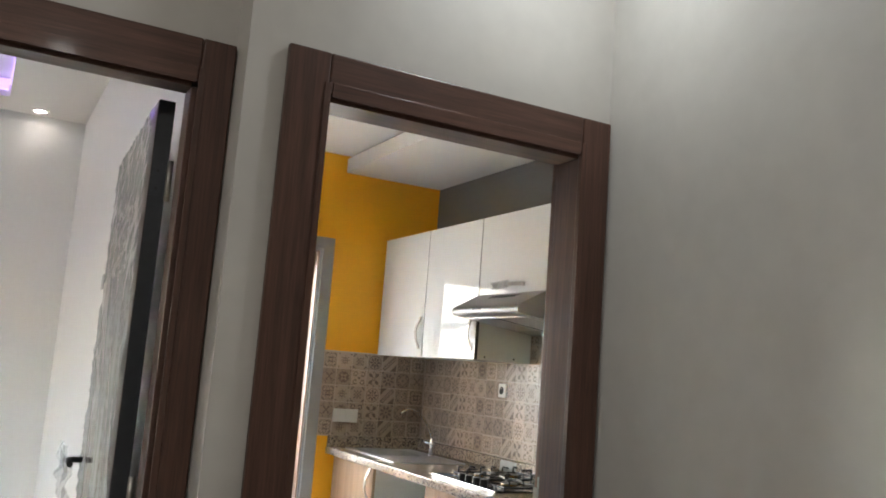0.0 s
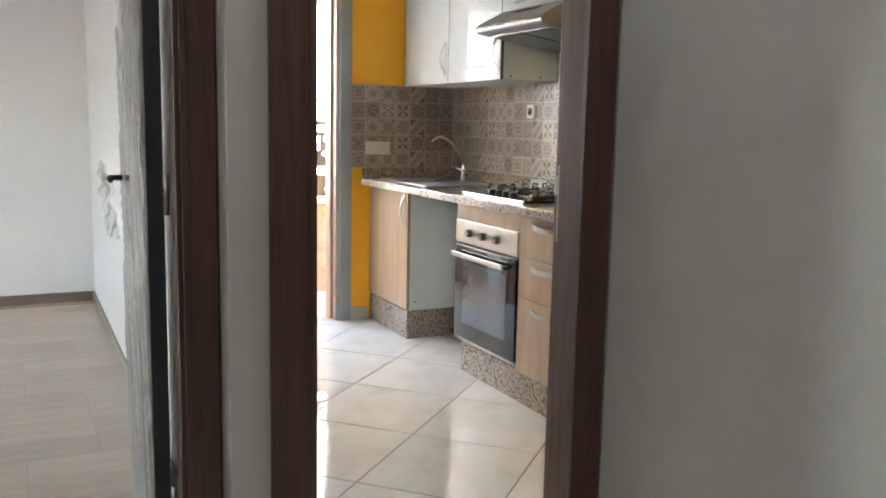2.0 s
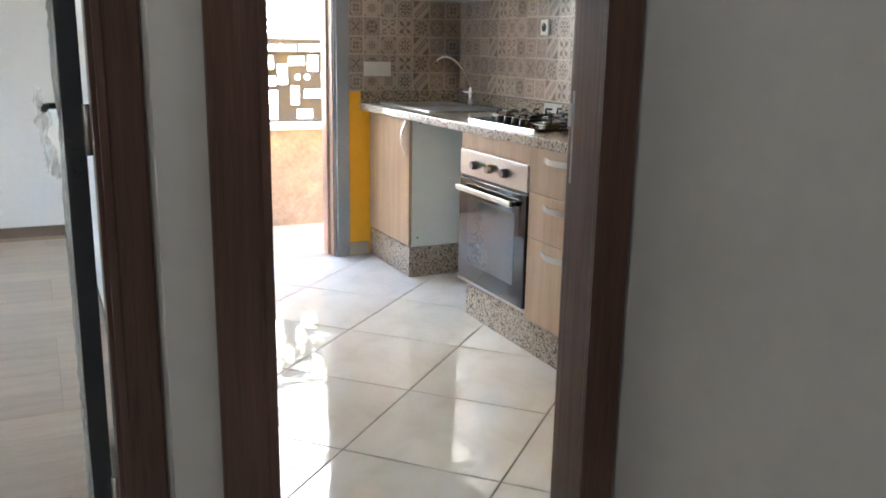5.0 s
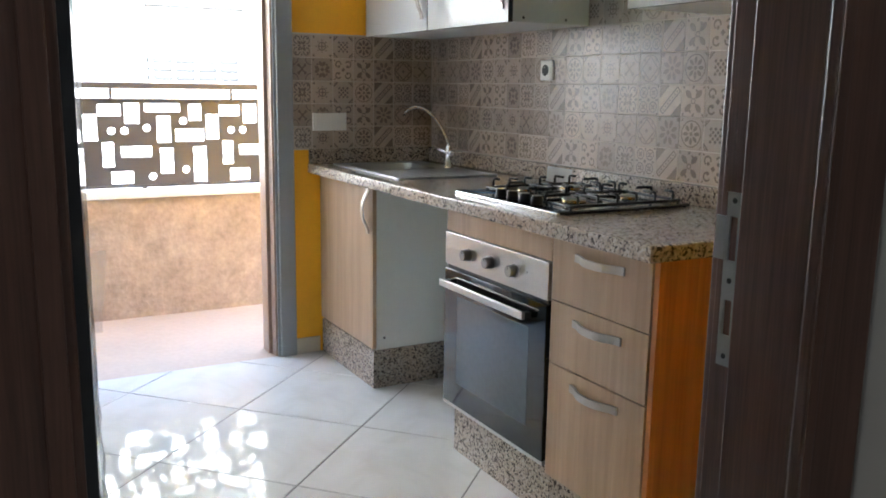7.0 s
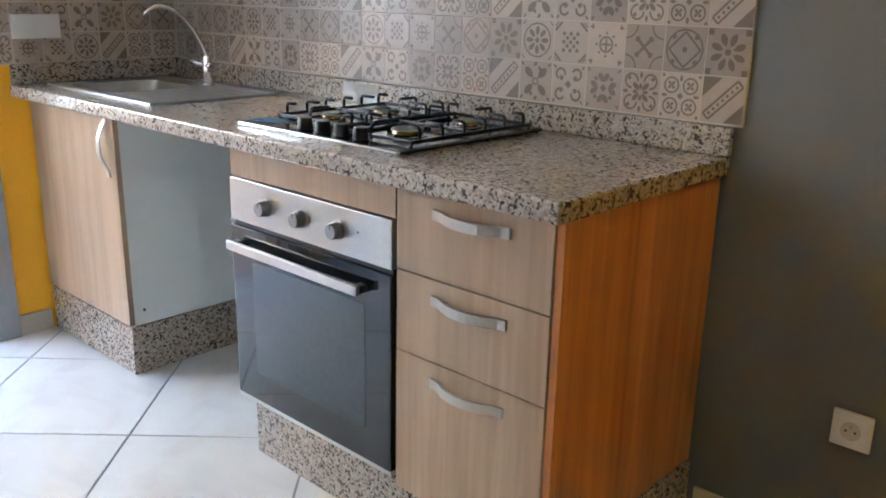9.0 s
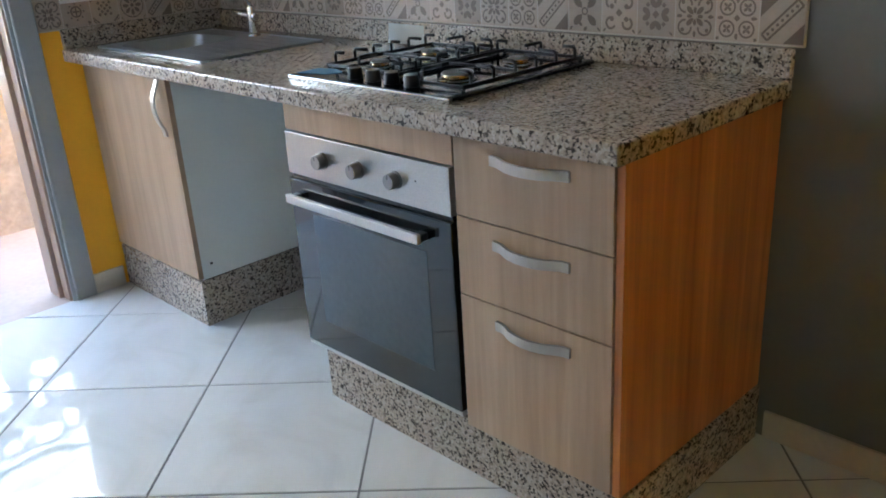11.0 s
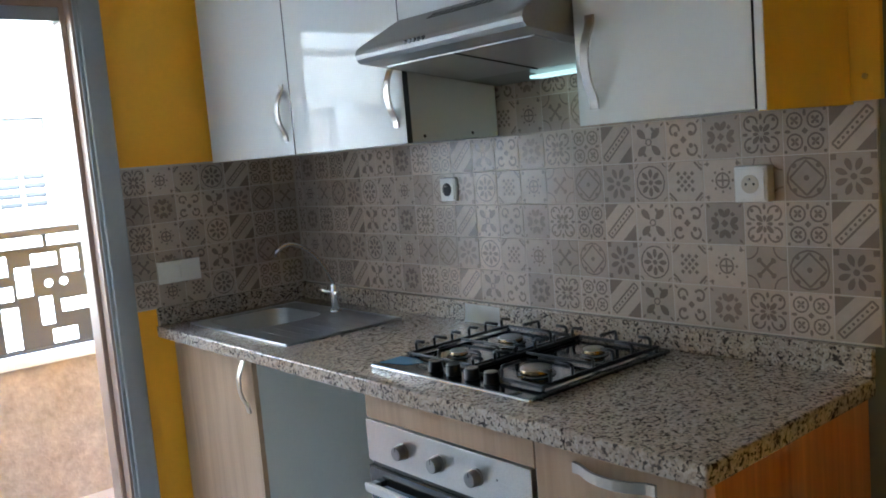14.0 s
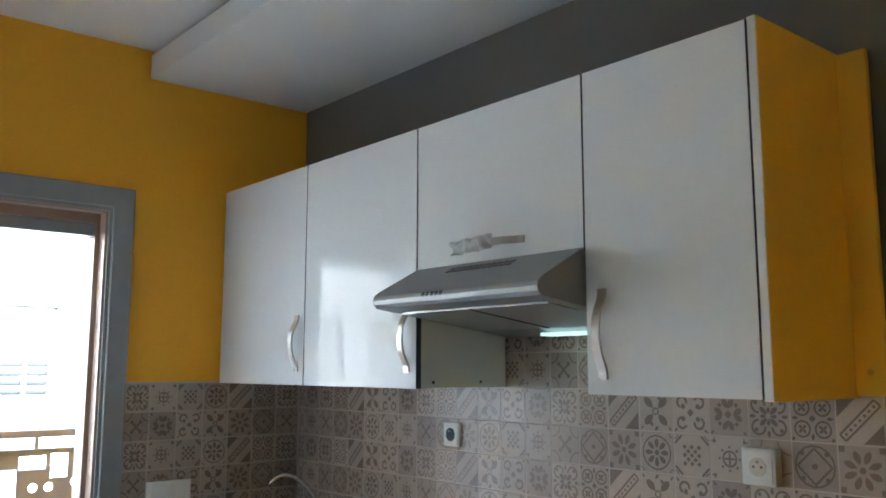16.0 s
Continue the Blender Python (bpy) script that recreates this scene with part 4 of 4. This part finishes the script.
    for i in range(5):
        y = -1.425 - 0.017 * i
        part("button", cyl((-0.478, y, 1.709), (-0.489, y, 1.706), 0.005, seg=12), M_BLACK, h)
    for i in range(11):
        y = -1.40 - 0.022 * i
        for a in (0.0, -0.016):
            bm = box(-0.006, 0.006, y - 0.007, y + 0.007, 0.0, 0.0012)
            bmesh.ops.rotate(bm, verts=bm.verts, cent=(0, 0, 0), matrix=Matrix.Rotation(-math.atan2(0.068, 0.126), 3, "Y"))
            bmesh.ops.translate(bm, verts=bm.verts, vec=(-0.366 + a, 0, 1.7808 + a * 0.54))
            part("vent_slot", bm, M_DARKHOLE, h)


range_hood()
hood_light = lamp_disc(-0.065, -1.52, 1.608, 0.06, 0.0014, (0.7, 1.0, 0.86))


# ---- sockets and switches ----
def socket(name, p, out, across, size, depth, label):
    o, a, u, c = Vector(out), Vector(across), Vector((0, 0, 1)), Vector(p)
    s = thing(name, p, label, "socket")
    def slab(hw, hh, d0, d1, bev):
        q, r = c + o * d0 - a * hw - u * hh, c + o * d1 + a * hw + u * hh
        return box(min(q.x, r.x), max(q.x, r.x), min(q.y, r.y), max(q.y, r.y), q.z, r.z, bev)
    part("box", slab(size / 2, size / 2, 0.0, depth, 0.003), M_PLASTIC, s)
    part("faceplate", slab(size * 0.42, size * 0.42, depth, depth + 0.003, 0.001), M_PLASTIC, s)
    part("well", cyl(c + o * (depth + 0.003), c + o * (depth + 0.0042), 0.021, seg=24), M_DARKHOLE if name == "dark_socket" else M_SKIRT, s, "round socket well")
    for k in (-1, 1):
        q = c + a * 0.0095 * k + o * (depth + 0.0042)
        part("pin_hole", cyl(q, q + o * 0.0008, 0.003, seg=10), M_DARKHOLE, s)
    q = c + u * 0.011 + o * (depth + 0.0042)
    part("earth_pin", cyl(q, q + o * 0.008, 0.0025, seg=10), M_NICKEL, s)


socket("dark_socket", (XT, -0.962, 1.318), (-1, 0, 0), (0, 1, 0), 0.075, 0.012, "ivory wall socket with dark well on patterned tiles")
socket("surface_socket", (XT, -2.030, 1.310), (-1, 0, 0), (0, 1, 0), 0.082, 0.030, "surface-mounted ivory socket box on patterned tiles")
socket("low_socket", (0.026, -2.615, 0.355), (-1, 0, 0), (0, 1, 0), 0.082, 0.010, "ivory wall socket low on grey wall")


def double_switch(name, x0, x1, y, z0, z1):
    s = thing(name, ((x0 + x1) / 2, y, z0), "ivory double light switch on patterned tiles", "switch")
    part("plate", box(x0, x1, y - 0.010, y, z0, z1, 0.002), M_PLASTIC, s)
    xm = (x0 + x1) / 2
    for a, b in ((x0 + 0.012, xm - 0.003), (xm + 0.003, x1 - 0.012)):
        part("rocker", box(a, b, y - 0.0145, y - 0.0102, z0 + 0.014, z1 - 0.014, 0.001), M_PLASTIC, s)


double_switch("light_switch", -0.598, -0.435, -0.0095, 1.045, 1.125)
sb = thing("bedroom_switch", (-2.11, -1.0, 1.64), "ivory light switch on white bedroom wall", "switch")
part("plate", box(-2.122, -2.11, -1.06, -0.97, 1.62, 1.72, 0.003), M_PLASTIC, sb)
part("rocker", box(-2.126, -2.1222, -1.045, -0.985, 1.637, 1.703, 0.001), M_ALU, sb)


# ---- ceiling lamps ----
def spot(name, x, y, z, label, watts, color=(1, 0.93, 0.9)):
    s = thing(name, (x, y, z), label, "ceiling lamp")
    part("trim_ring", plate_ring(x, y, z), M_CAP, s)
    part("bulb", cyl((x, y, z - 0.004), (x, y, z - 0.001), 0.036, seg=24), M_LED, s, "glowing lamp disc")
    lamp_disc(x, y, z - 0.012, 0.09, watts, color)


def plate_ring(x, y, z):
    bm = bmesh.new()
    rings = []
    for r, dz in ((0.055, -0.0005), (0.052, -0.008), (0.042, -0.008), (0.038, -0.0015)):
        rings.append([bm.verts.new((x + r * math.cos(k * math.pi / 14), y + r * math.sin(k * math.pi / 14), z + dz)) for k in range(28)])
    for a, b in zip(rings, rings[1:] + rings[:1]):
        for k in range(28):
            bm.faces.new((a[k], a[(k + 1) % 28], b[(k + 1) % 28], b[k])).smooth = True
    return bm


spot("bedroom_spot", -2.40, 1.0, 2.865, "recessed round spot glowing in bedroom ceiling", 0.003)
# only the spot above is in view; these two are added for light
spot("bedroom_spot", -4.6, 1.0, 2.865, "recessed round spot glowing in bedroom ceiling", 0.025)
spot("bedroom_spot", -4.7, -2.4, 2.865, "recessed round spot glowing in bedroom ceiling", 0.025)
# out of view; placed from the highlight on the glossy wall paint
spot("unseen_hall_spot", -1.41, -3.48, 2.75, "unseen recessed spot that lights the hall", 0.12, (0.8, 0.9, 1))
# two more unseen spots, added to light the hall and kitchen end
spot("unseen_hall_spot", -3.3, -3.9, 2.75, "unseen recessed spot that lights the hall", 0.22, (0.95, 0.97, 1))
spot("unseen_hall_spot", -2.4, -5.4, 2.75, "unseen recessed spot that lights the hall", 0.18, (0.95, 0.97, 1))
led = thing("tray_led", (-2.59, 0.4, 2.93), "violet LED strip in bedroom ceiling tray", "lamp")
part("strip", box(-2.598, -2.586, -2.1, 0.76, 2.93, 2.97), M_VIOLET, led)
part("strip_end", box(-4.4, -2.60, 0.787, 0.799, 2.90, 2.97), M_VIOLET, led)


# ---- skirting, floors and wall tiles ----
def skirting(name, runs, mat, h, label, step):
    s = thing(name, (runs[0][0], runs[0][2], 0), label, "baseboard", kind="structure")
    for x0, x1, y0, y1 in runs:
        long = max(x1 - x0, y1 - y0)
        n = max(1, round(long / step))
        for k in range(n):
            a, b = k / n, (k + 1) / n
            if x1 - x0 > y1 - y0:
                bm = box(x0 + (x1 - x0) * a + 0.001, x0 + (x1 - x0) * b - 0.001, y0, y1, 0.001, h, 0.002)
            else:
                bm = box(x0, x1, y0 + (y1 - y0) * a + 0.001, y0 + (y1 - y0) * b - 0.001, 0.001, h, 0.002)
            part("skirting_tile", bm, mat, s)


skirting("baseboard_hall", [(-1.092, -1.0801, -6.6, D0 - 0.024), (-2.129, -2.040, D0 - 0.011, D0 - 0.0005), (-2.1395, -2.1291, D0 - 0.011, B0 - 0.024), (-4.2, BL - 0.1, B0 - 0.011, B0 - 0.0005)], M_SKIRT, 0.08, "cream ceramic hall skirting tiles", 0.45)
skirting("baseboard_kitchen", [(-0.688, -0.57, -0.0118, -0.0005), (0.0145, 0.0255, -2.97, -2.284), (-1.99, -1.8, -0.0118, -0.0005), (-1.03, 0.014, D1 + 0.0005, D1 + 0.0118)], M_SKIRT, 0.075, "cream ceramic kitchen skirting tiles", 0.45)
skirting("baseboard_bedroom", [(-5.2, -2.122, 1.139, 1.1495), (-2.1215, -2.1105, -2.88, 1.149)], M_BASE, 0.07, "wood-look bedroom skirting tiles", 0.6)


def clip(poly, keep):
    out = []
    for i, p in enumerate(poly):
        q = poly[(i + 1) % len(poly)]
        a, b = keep(p), keep(q)
        if a >= 0:
            out.append(p)
        if (a >= 0) != (b >= 0):
            s = a / (a - b)
            out.append((p[0] + (q[0] - p[0]) * s, p[1] + (q[1] - p[1]) * s))
    return out


def floor_tiles():
    """Polished square tiles laid diagonally from the hall through to the kitchen."""
    g = box(-4.2, 0.026, -6.7, 0.0, -0.2, -0.0025)
    base = solid("floor", g, M_GROUT, "white polished porcelain floor tiles laid diagonally", "floor")
    s, rot, px, py = 0.5150, radians(43.3), -1.165, -2.036
    u, v = (s * math.cos(rot), s * math.sin(rot)), (-s * math.sin(rot), s * math.cos(rot))
    e = 0.5 - 0.0028 / s
    whole = None
    for i in range(-12, 10):
        for j in range(-12, 12):
            cx, cy = px + (i + 0.5) * u[0] + (j + 0.5) * v[0], py + (i + 0.5) * u[1] + (j + 0.5) * v[1]
            if not (-4.4 < cx < 0.3 and -6.9 < cy < 0.3) or (cy < -2.9 and cx > -0.75) or (cx < -2.3 and cy > -2.7):
                continue
            poly = [(cx + a * u[0] + b * v[0], cy + a * u[1] + b * v[1]) for a, b in ((-e, -e), (e, -e), (e, e), (-e, e))]
            cut = clip(poly, lambda p: -0.001 - p[1])
            if cy < -3.3:
                cut = clip(clip(clip(cut, lambda p: -1.03 - p[0]), lambda p: p[0] + 4.23), lambda p: p[1] + 6.73)
            cut = clip(cut, lambda p: 0.024 - p[0])
            if cx < -2.12:
                cut = clip(cut, lambda p: -2.968 - p[1])
            if len(cut) < 3:
                continue
            if cut == poly and whole:
                ob = new("floor_tile", whole)
                ob.matrix_world = pose(cx, cy, 0)
            else:
                bm = bmesh.new()
                lo = [bm.verts.new((x - cx, y - cy, -0.008)) for x, y in cut]
                k = 0.0012
                mid = [bm.verts.new((x - cx, y - cy, -k)) for x, y in cut]
                mx, my = sum(p[0] for p in cut) / len(cut) - cx, sum(p[1] for p in cut) / len(cut) - cy
                top = [bm.verts.new((q.co.x + (mx - q.co.x) * 0.004, q.co.y + (my - q.co.y) * 0.004, 0)) for q in mid]
                n = len(cut)
                bm.faces.new(top)
                for a in range(n):
                    bm.faces.new((lo[a], lo[(a + 1) % n], mid[(a + 1) % n], mid[a]))
                    bm.faces.new((mid[a], mid[(a + 1) % n], top[(a + 1) % n], top[a]))
                bmesh.ops.recalc_face_normals(bm, faces=bm.faces)
                me = bpy.data.meshes.new("floor_tile")
                bm.to_mesh(me)
                bm.free()
                me.materials.append(M_PORC)
                ob = new("floor_tile", me)
                ob.matrix_world = pose(cx, cy, 0)
                if cut == poly:
                    whole = me
            ob.parent = base


floor_tiles()


def bedroom_floor():
    base = solid("floor_bedroom", box(-5.2, -2.11, -2.968, 1.15, -0.2, 0.0028), M_GROUT2, "greige wood-look plank floor tiles in bedroom", "floor")
    rnd = random.Random(4)
    w, long = 0.20, 1.0
    shapes = {}
    rows = int(4.118 / w) + 1
    for r in range(rows):
        y = -2.966 + r * w
        if y + w > 1.15:
            continue
        x = -2.112 - rnd.choice((0.2, 0.45, 0.7))
        a, b = x, -2.112
        while b > -5.2:
            key = round(b - a, 2)
            if key not in shapes:
                bm = box(-key / 2 + 0.0008, key / 2 - 0.0008, -w / 2 + 0.0008, w / 2 - 0.0008, -0.008, 0.004, 0.0008, seg=1)
                me = bpy.data.meshes.new("plank")
                bm.to_mesh(me)
                bm.free()
                me.materials.append(M_PLANK)
                shapes[key] = me
            ob = new("plank", shapes[key])
            ob.matrix_world = pose((a + b) / 2, y + w / 2, 0)
            ob.parent = base
            b, a = a, max(a - long, -5.2)


bedroom_floor()


# patterned wall tiles: a square ground with a flat motif a hair proud of it
class Motif:
    def __init__(self, size):
        self.bm, self.s, self.z = bmesh.new(), size / 2 * 0.97, 0.0006

    def poly(self, pts):
        f = self.bm.faces.new([self.bm.verts.new((x * self.s, y * self.s, self.z)) for x, y in pts])
        f.material_index = 1
        if f.normal.z < 0 or sum(pts[i][0] * pts[(i + 1) % len(pts)][1] - pts[(i + 1) % len(pts)][0] * pts[i][1] for i in range(len(pts))) < 0:
            f.normal_flip()
        self.z += 0.000004

    def ring(self, cx, cy, r0, r1, a0=0, a1=360, n=None):
        n = n or max(4, int((a1 - a0) / 24))
        for k in range(n):
            p, q = radians(a0 + (a1 - a0) * k / n), radians(a0 + (a1 - a0) * (k + 1) / n)
            self.poly([(cx + r0 * math.cos(p), cy + r0 * math.sin(p)), (cx + r1 * math.cos(p), cy + r1 * math.sin(p)), (cx + r1 * math.cos(q), cy + r1 * math.sin(q)), (cx + r0 * math.cos(q), cy + r0 * math.sin(q))])

    def disc(self, cx, cy, r, n=10):
        self.poly([(cx + r * math.cos(2 * math.pi * k / n), cy + r * math.sin(2 * math.pi * k / n)) for k in range(n)])

    def petal(self, cx, cy, ang, length, width, start=0.0):
        a = radians(ang)
        d, n = (math.cos(a), math.sin(a)), (-math.sin(a), math.cos(a))
        pts = []
        for t, w in ((0, 0), (0.3, 0.8), (0.6, 1), (0.85, 0.7), (1, 0), (0.85, -0.7), (0.6, -1), (0.3, -0.8)):
            m = start + (length - start) * t
            pts.append((cx + d[0] * m + n[0] * w * width, cy + d[1] * m + n[1] * w * width))
        self.poly(pts)

    def bar(self, x0, y0, x1, y1, w):
        dx, dy = x1 - x0, y1 - y0
        k = w / math.hypot(dx, dy)
        nx, ny = -dy * k, dx * k
        self.poly([(x0 + nx, y0 + ny), (x0 - nx, y0 - ny), (x1 - nx, y1 - ny), (x1 + nx, y1 + ny)])

    def diamond(self, cx, cy, r):
        self.poly([(cx + r, cy), (cx, cy + r), (cx - r, cy), (cx, cy - r)])


def draw_motif(m, kind):
    quad = [(1, 1), (-1, 1), (-1, -1), (1, -1)]
    if kind == 0:
        for k in range(8):
            m.petal(0, 0, 45 * k, 0.72, 0.13, 0.2)
        m.ring(0, 0, 0.8, 0.88)
        m.disc(0, 0, 0.14)
    elif kind == 1:
        m.ring(0, 0, 0.84, 0.93)
        for x, y in quad:
            m.bar(x * 0.78, 0, 0, y * 0.78, 0.05)
            m.petal(x * 0.46, y * 0.46, math.degrees(math.atan2(y, x)), 0.24, 0.12)
        m.disc(0, 0, 0.13)
    elif kind == 2:
        for x, y in quad:
            a = {(1, 1): 180, (-1, 1): 270, (-1, -1): 0, (1, -1): 90}[(x, y)]
            m.ring(x * 0.98, y * 0.98, 0.56, 0.64, a, a + 90)
        for a in (45, 135, 225, 315):
            m.bar(0, 0, 0.42 * math.cos(radians(a)), 0.42 * math.sin(radians(a)), 0.07)
            m.petal(0, 0, a, 0.62, 0.15, 0.36)
    elif kind == 3:
        for x, y in quad:
            a = math.degrees(math.atan2(y, x))
            m.ring(x * 0.48, y * 0.5, 0.2, 0.33, a - 150, a + 110)
            m.disc(x * 0.42, y * 0.3, 0.13)
        m.diamond(0, 0, 0.2)
    elif kind == 4:
        for i in range(-2, 3):
            for j in range(-2, 3):
                if abs(i) + abs(j) <= 2:
                    m.diamond((i - j) * 0.2, (i + j) * 0.2, 0.13)
        for x, y in quad:
            m.bar(x * 0.95, y * 0.55, x * 0.55, y * 0.95, 0.06)
    elif kind == 5:
        m.bar(-0.88, -0.62, 0.62, 0.88, 0.05)
        m.bar(-0.62, -0.88, 0.88, 0.62, 0.05)
        m.bar(-0.88, -0.62, -0.62, -0.88, 0.05)
        m.bar(0.62, 0.88, 0.88, 0.62, 0.05)
        for k in range(-3, 4):
            m.disc(k * 0.2, k * 0.2, 0.075, 8)
        m.poly([(-0.98, 0.1), (-0.98, 0.98), (-0.1, 0.98)])
        m.poly([(0.98, -0.1), (0.98, -0.98), (0.1, -0.98)])
    elif kind == 6:
        for k in range(4):
            a = 90 * k
            c, s = math.cos(radians(a)), math.sin(radians(a))
            m.petal(0.28 * c, 0.28 * s, a + 32, 0.52, 0.15)
            m.petal(0.28 * c, 0.28 * s, a - 32, 0.52, 0.15)
            m.diamond(0.62 * math.cos(radians(a + 45)), 0.62 * math.sin(radians(a + 45)), 0.13)
        m.diamond(0, 0, 0.2)
    elif kind == 7:
        for x, y in quad:
            m.ring(x * 0.47, y * 0.47, 0.3, 0.39)
            for k in range(4):
                m.petal(x * 0.47, y * 0.47, 90 * k + 45, 0.24, 0.07)
            m.disc(x * 0.9, y * 0.9, 0.08, 8)
        m.diamond(0, 0, 0.16)
    elif kind == 8:
        m.ring(0, 0, 0.3, 0.4)
        m.bar(-0.28, 0, 0.28, 0, 0.05)
        m.bar(0, -0.28, 0, 0.28, 0.05)
        for k in range(8):
            m.disc(0.54 * math.cos(k * math.pi / 4), 0.54 * math.sin(k * math.pi / 4), 0.07, 8)
        for x, y in quad:
            m.disc(x * 0.8, y * 0.8, 0.1, 8)
    elif kind == 9:
        for k in range(8):
            m.petal(0, 0, 22.5 + 45 * k, 0.86, 0.15, 0.25)
        for x, y in quad:
            m.poly([(x * 0.72, y * 0.72), (x * 0.98, y * 0.72), (x * 0.98, y * 0.98), (x * 0.72, y * 0.98)])
        m.disc(0, 0, 0.15)
    elif kind == 10:
        for x, y in quad:
            a = math.degrees(math.atan2(y, x))
            m.petal(x * 0.15, y * 0.15, a, 0.75, 0.2)
            m.petal(x * 0.15, y * 0.75, a - 90, 0.3, 0.09)
        m.ring(0, 0, 0.12, 0.2)
    else:
        for x, y in quad:
            a = math.degrees(math.atan2(y, x))
            m.ring(x * 0.5, y * 0.5, 0.28, 0.38, a - 140, a + 140)
            m.petal(0, 0, a, 0.6, 0.12, 0.1)
            m.disc(x * 0.62, y * 0.62, 0.1, 8)
        for k in range(4):
            m.petal(0, 0, 90 * k, 0.42, 0.09, 0.1)


def trim_motif(m, kind):
    """Fine border details that go round the main figure."""
    for x, y in ((1, 1), (-1, 1), (-1, -1), (1, -1)):
        if kind in (0, 4, 8):
            a = {(1, 1): 180, (-1, 1): 270, (-1, -1): 0, (1, -1): 90}[(x, y)]
            m.ring(x * 0.97, y * 0.97, 0.16, 0.22, a, a + 90, 3)
        elif kind in (3, 6, 10):
            m.petal(x * 0.95, y * 0.95, math.degrees(math.atan2(-y, -x)), 0.26, 0.06)
        elif kind in (7, 11):
            m.petal(x * 0.02, y * 0.95, 90 if y < 0 else -90, 0.3, 0.06)
            m.petal(x * 0.95, y * 0.02, 0 if x < 0 else 180, 0.3, 0.06)


TILE = 0.1018
PIECES = []
for kind in range(12):
    mo = Motif(TILE)
    h = TILE / 2 - 0.0011
    b = mo.bm
    b1 = [b.verts.new((x * h, y * h, -0.007)) for x, y in ((-1, -1), (1, -1), (1, 1), (-1, 1))]
    b2 = [b.verts.new((x * h, y * h, -0.0008)) for x, y in ((-1, -1), (1, -1), (1, 1), (-1, 1))]
    b3 = [b.verts.new((x * (h - 0.001), y * (h - 0.001), 0)) for x, y in ((-1, -1), (1, -1), (1, 1), (-1, 1))]
    b.faces.new(b3)
    for k in range(4):
        b.faces.new((b1[k], b1[(k + 1) % 4], b2[(k + 1) % 4], b2[k]))
        b.faces.new((b2[k], b2[(k + 1) % 4], b3[(k + 1) % 4], b3[k]))
    mo.z = 0.0003
    draw_motif(mo, kind)
    trim_motif(mo, kind)
    me = bpy.data.meshes.new("wall_tile")
    b.to_mesh(me)
    b.free()
    me.materials.append(M_TILE_MID if kind in (1, 2, 6, 9) else M_TILE_LIGHT)
    me.materials.append(M_TILE_DARK)
    PIECES.append(me)
PAIRS = [(5, 9), (7, 1), (11, 2), (6, 8), (3, 4), (10, 0)]


def backsplash():
    """Patterned tiles on both walls over the worktop, and up behind the hood."""
    z0 = 0.962
    grout = plate("x", 0.0178, 0.0258, -2.298, -0.0005, z0 - 0.003, 1.476)
    back = solid("wall_tiles_counter", grout, M_GROUT3, "beige patterned ceramic tiles behind the worktop", "wall tiles")
    hoodback = box(0.0178, 0.0257, -1.816, -1.211, 1.477, 1.67)
    up = solid("wall_tiles_hood", hoodback, M_GROUT3, "beige patterned ceramic tiles under the range hood", "wall tiles")
    turn = Matrix(((0, 0, -1, 0), (-1, 0, 0, 0), (0, 1, 0, 0), (0, 0, 0, 1)))
    for c in range(23):
        y = -2.298 + TILE * (c + 0.5)
        w = min(1.0, (-0.010 - (y - TILE / 2)) / TILE)
        if w < 0.1:
            break
        y = y - TILE * (1 - w) / 2
        for r in range(7):
            z = z0 + TILE * (r + 0.5)
            if r > 4 and not (-1.80 < y < -1.22):
                continue
            ob = new("wall_tile", PIECES[PAIRS[c % 6][r % 2]])
            ob.parent = back if r < 5 else up
            ob.matrix_world = Matrix.Translation((XT, y, z)) @ turn @ Matrix.Diagonal((w, 1, 1, 1))
    side = solid("wall_tiles_side", box(-0.689, 0.0165, -0.0088, -0.0004, z0 - 0.003, 1.476), M_GROUT3, "beige patterned ceramic tiles beside the balcony door", "wall tiles")
    turn = Matrix(((1, 0, 0, 0), (0, 0, -1, 0), (0, 1, 0, 0), (0, 0, 0, 1)))
    for c in range(7):
        x = 0.012 - TILE * (c + 0.5)
        for r in range(5):
            ob = new("wall_tile", PIECES[PAIRS[(c * 5 + 2) % 6][(r + c // 3) % 2]])
            ob.parent = side
            m = Matrix.Translation((x, -0.0095, z0 + TILE * (r + 0.5))) @ turn
            if x - TILE / 2 < -0.689:
                w = (x + TILE / 2 + 0.689) / TILE
                m = Matrix.Translation((-0.689 + w * TILE / 2, -0.0095, z0 + TILE * (r + 0.5))) @ turn @ Matrix.Diagonal((w, 1, 1, 1))
            ob.matrix_world = m


backsplash()
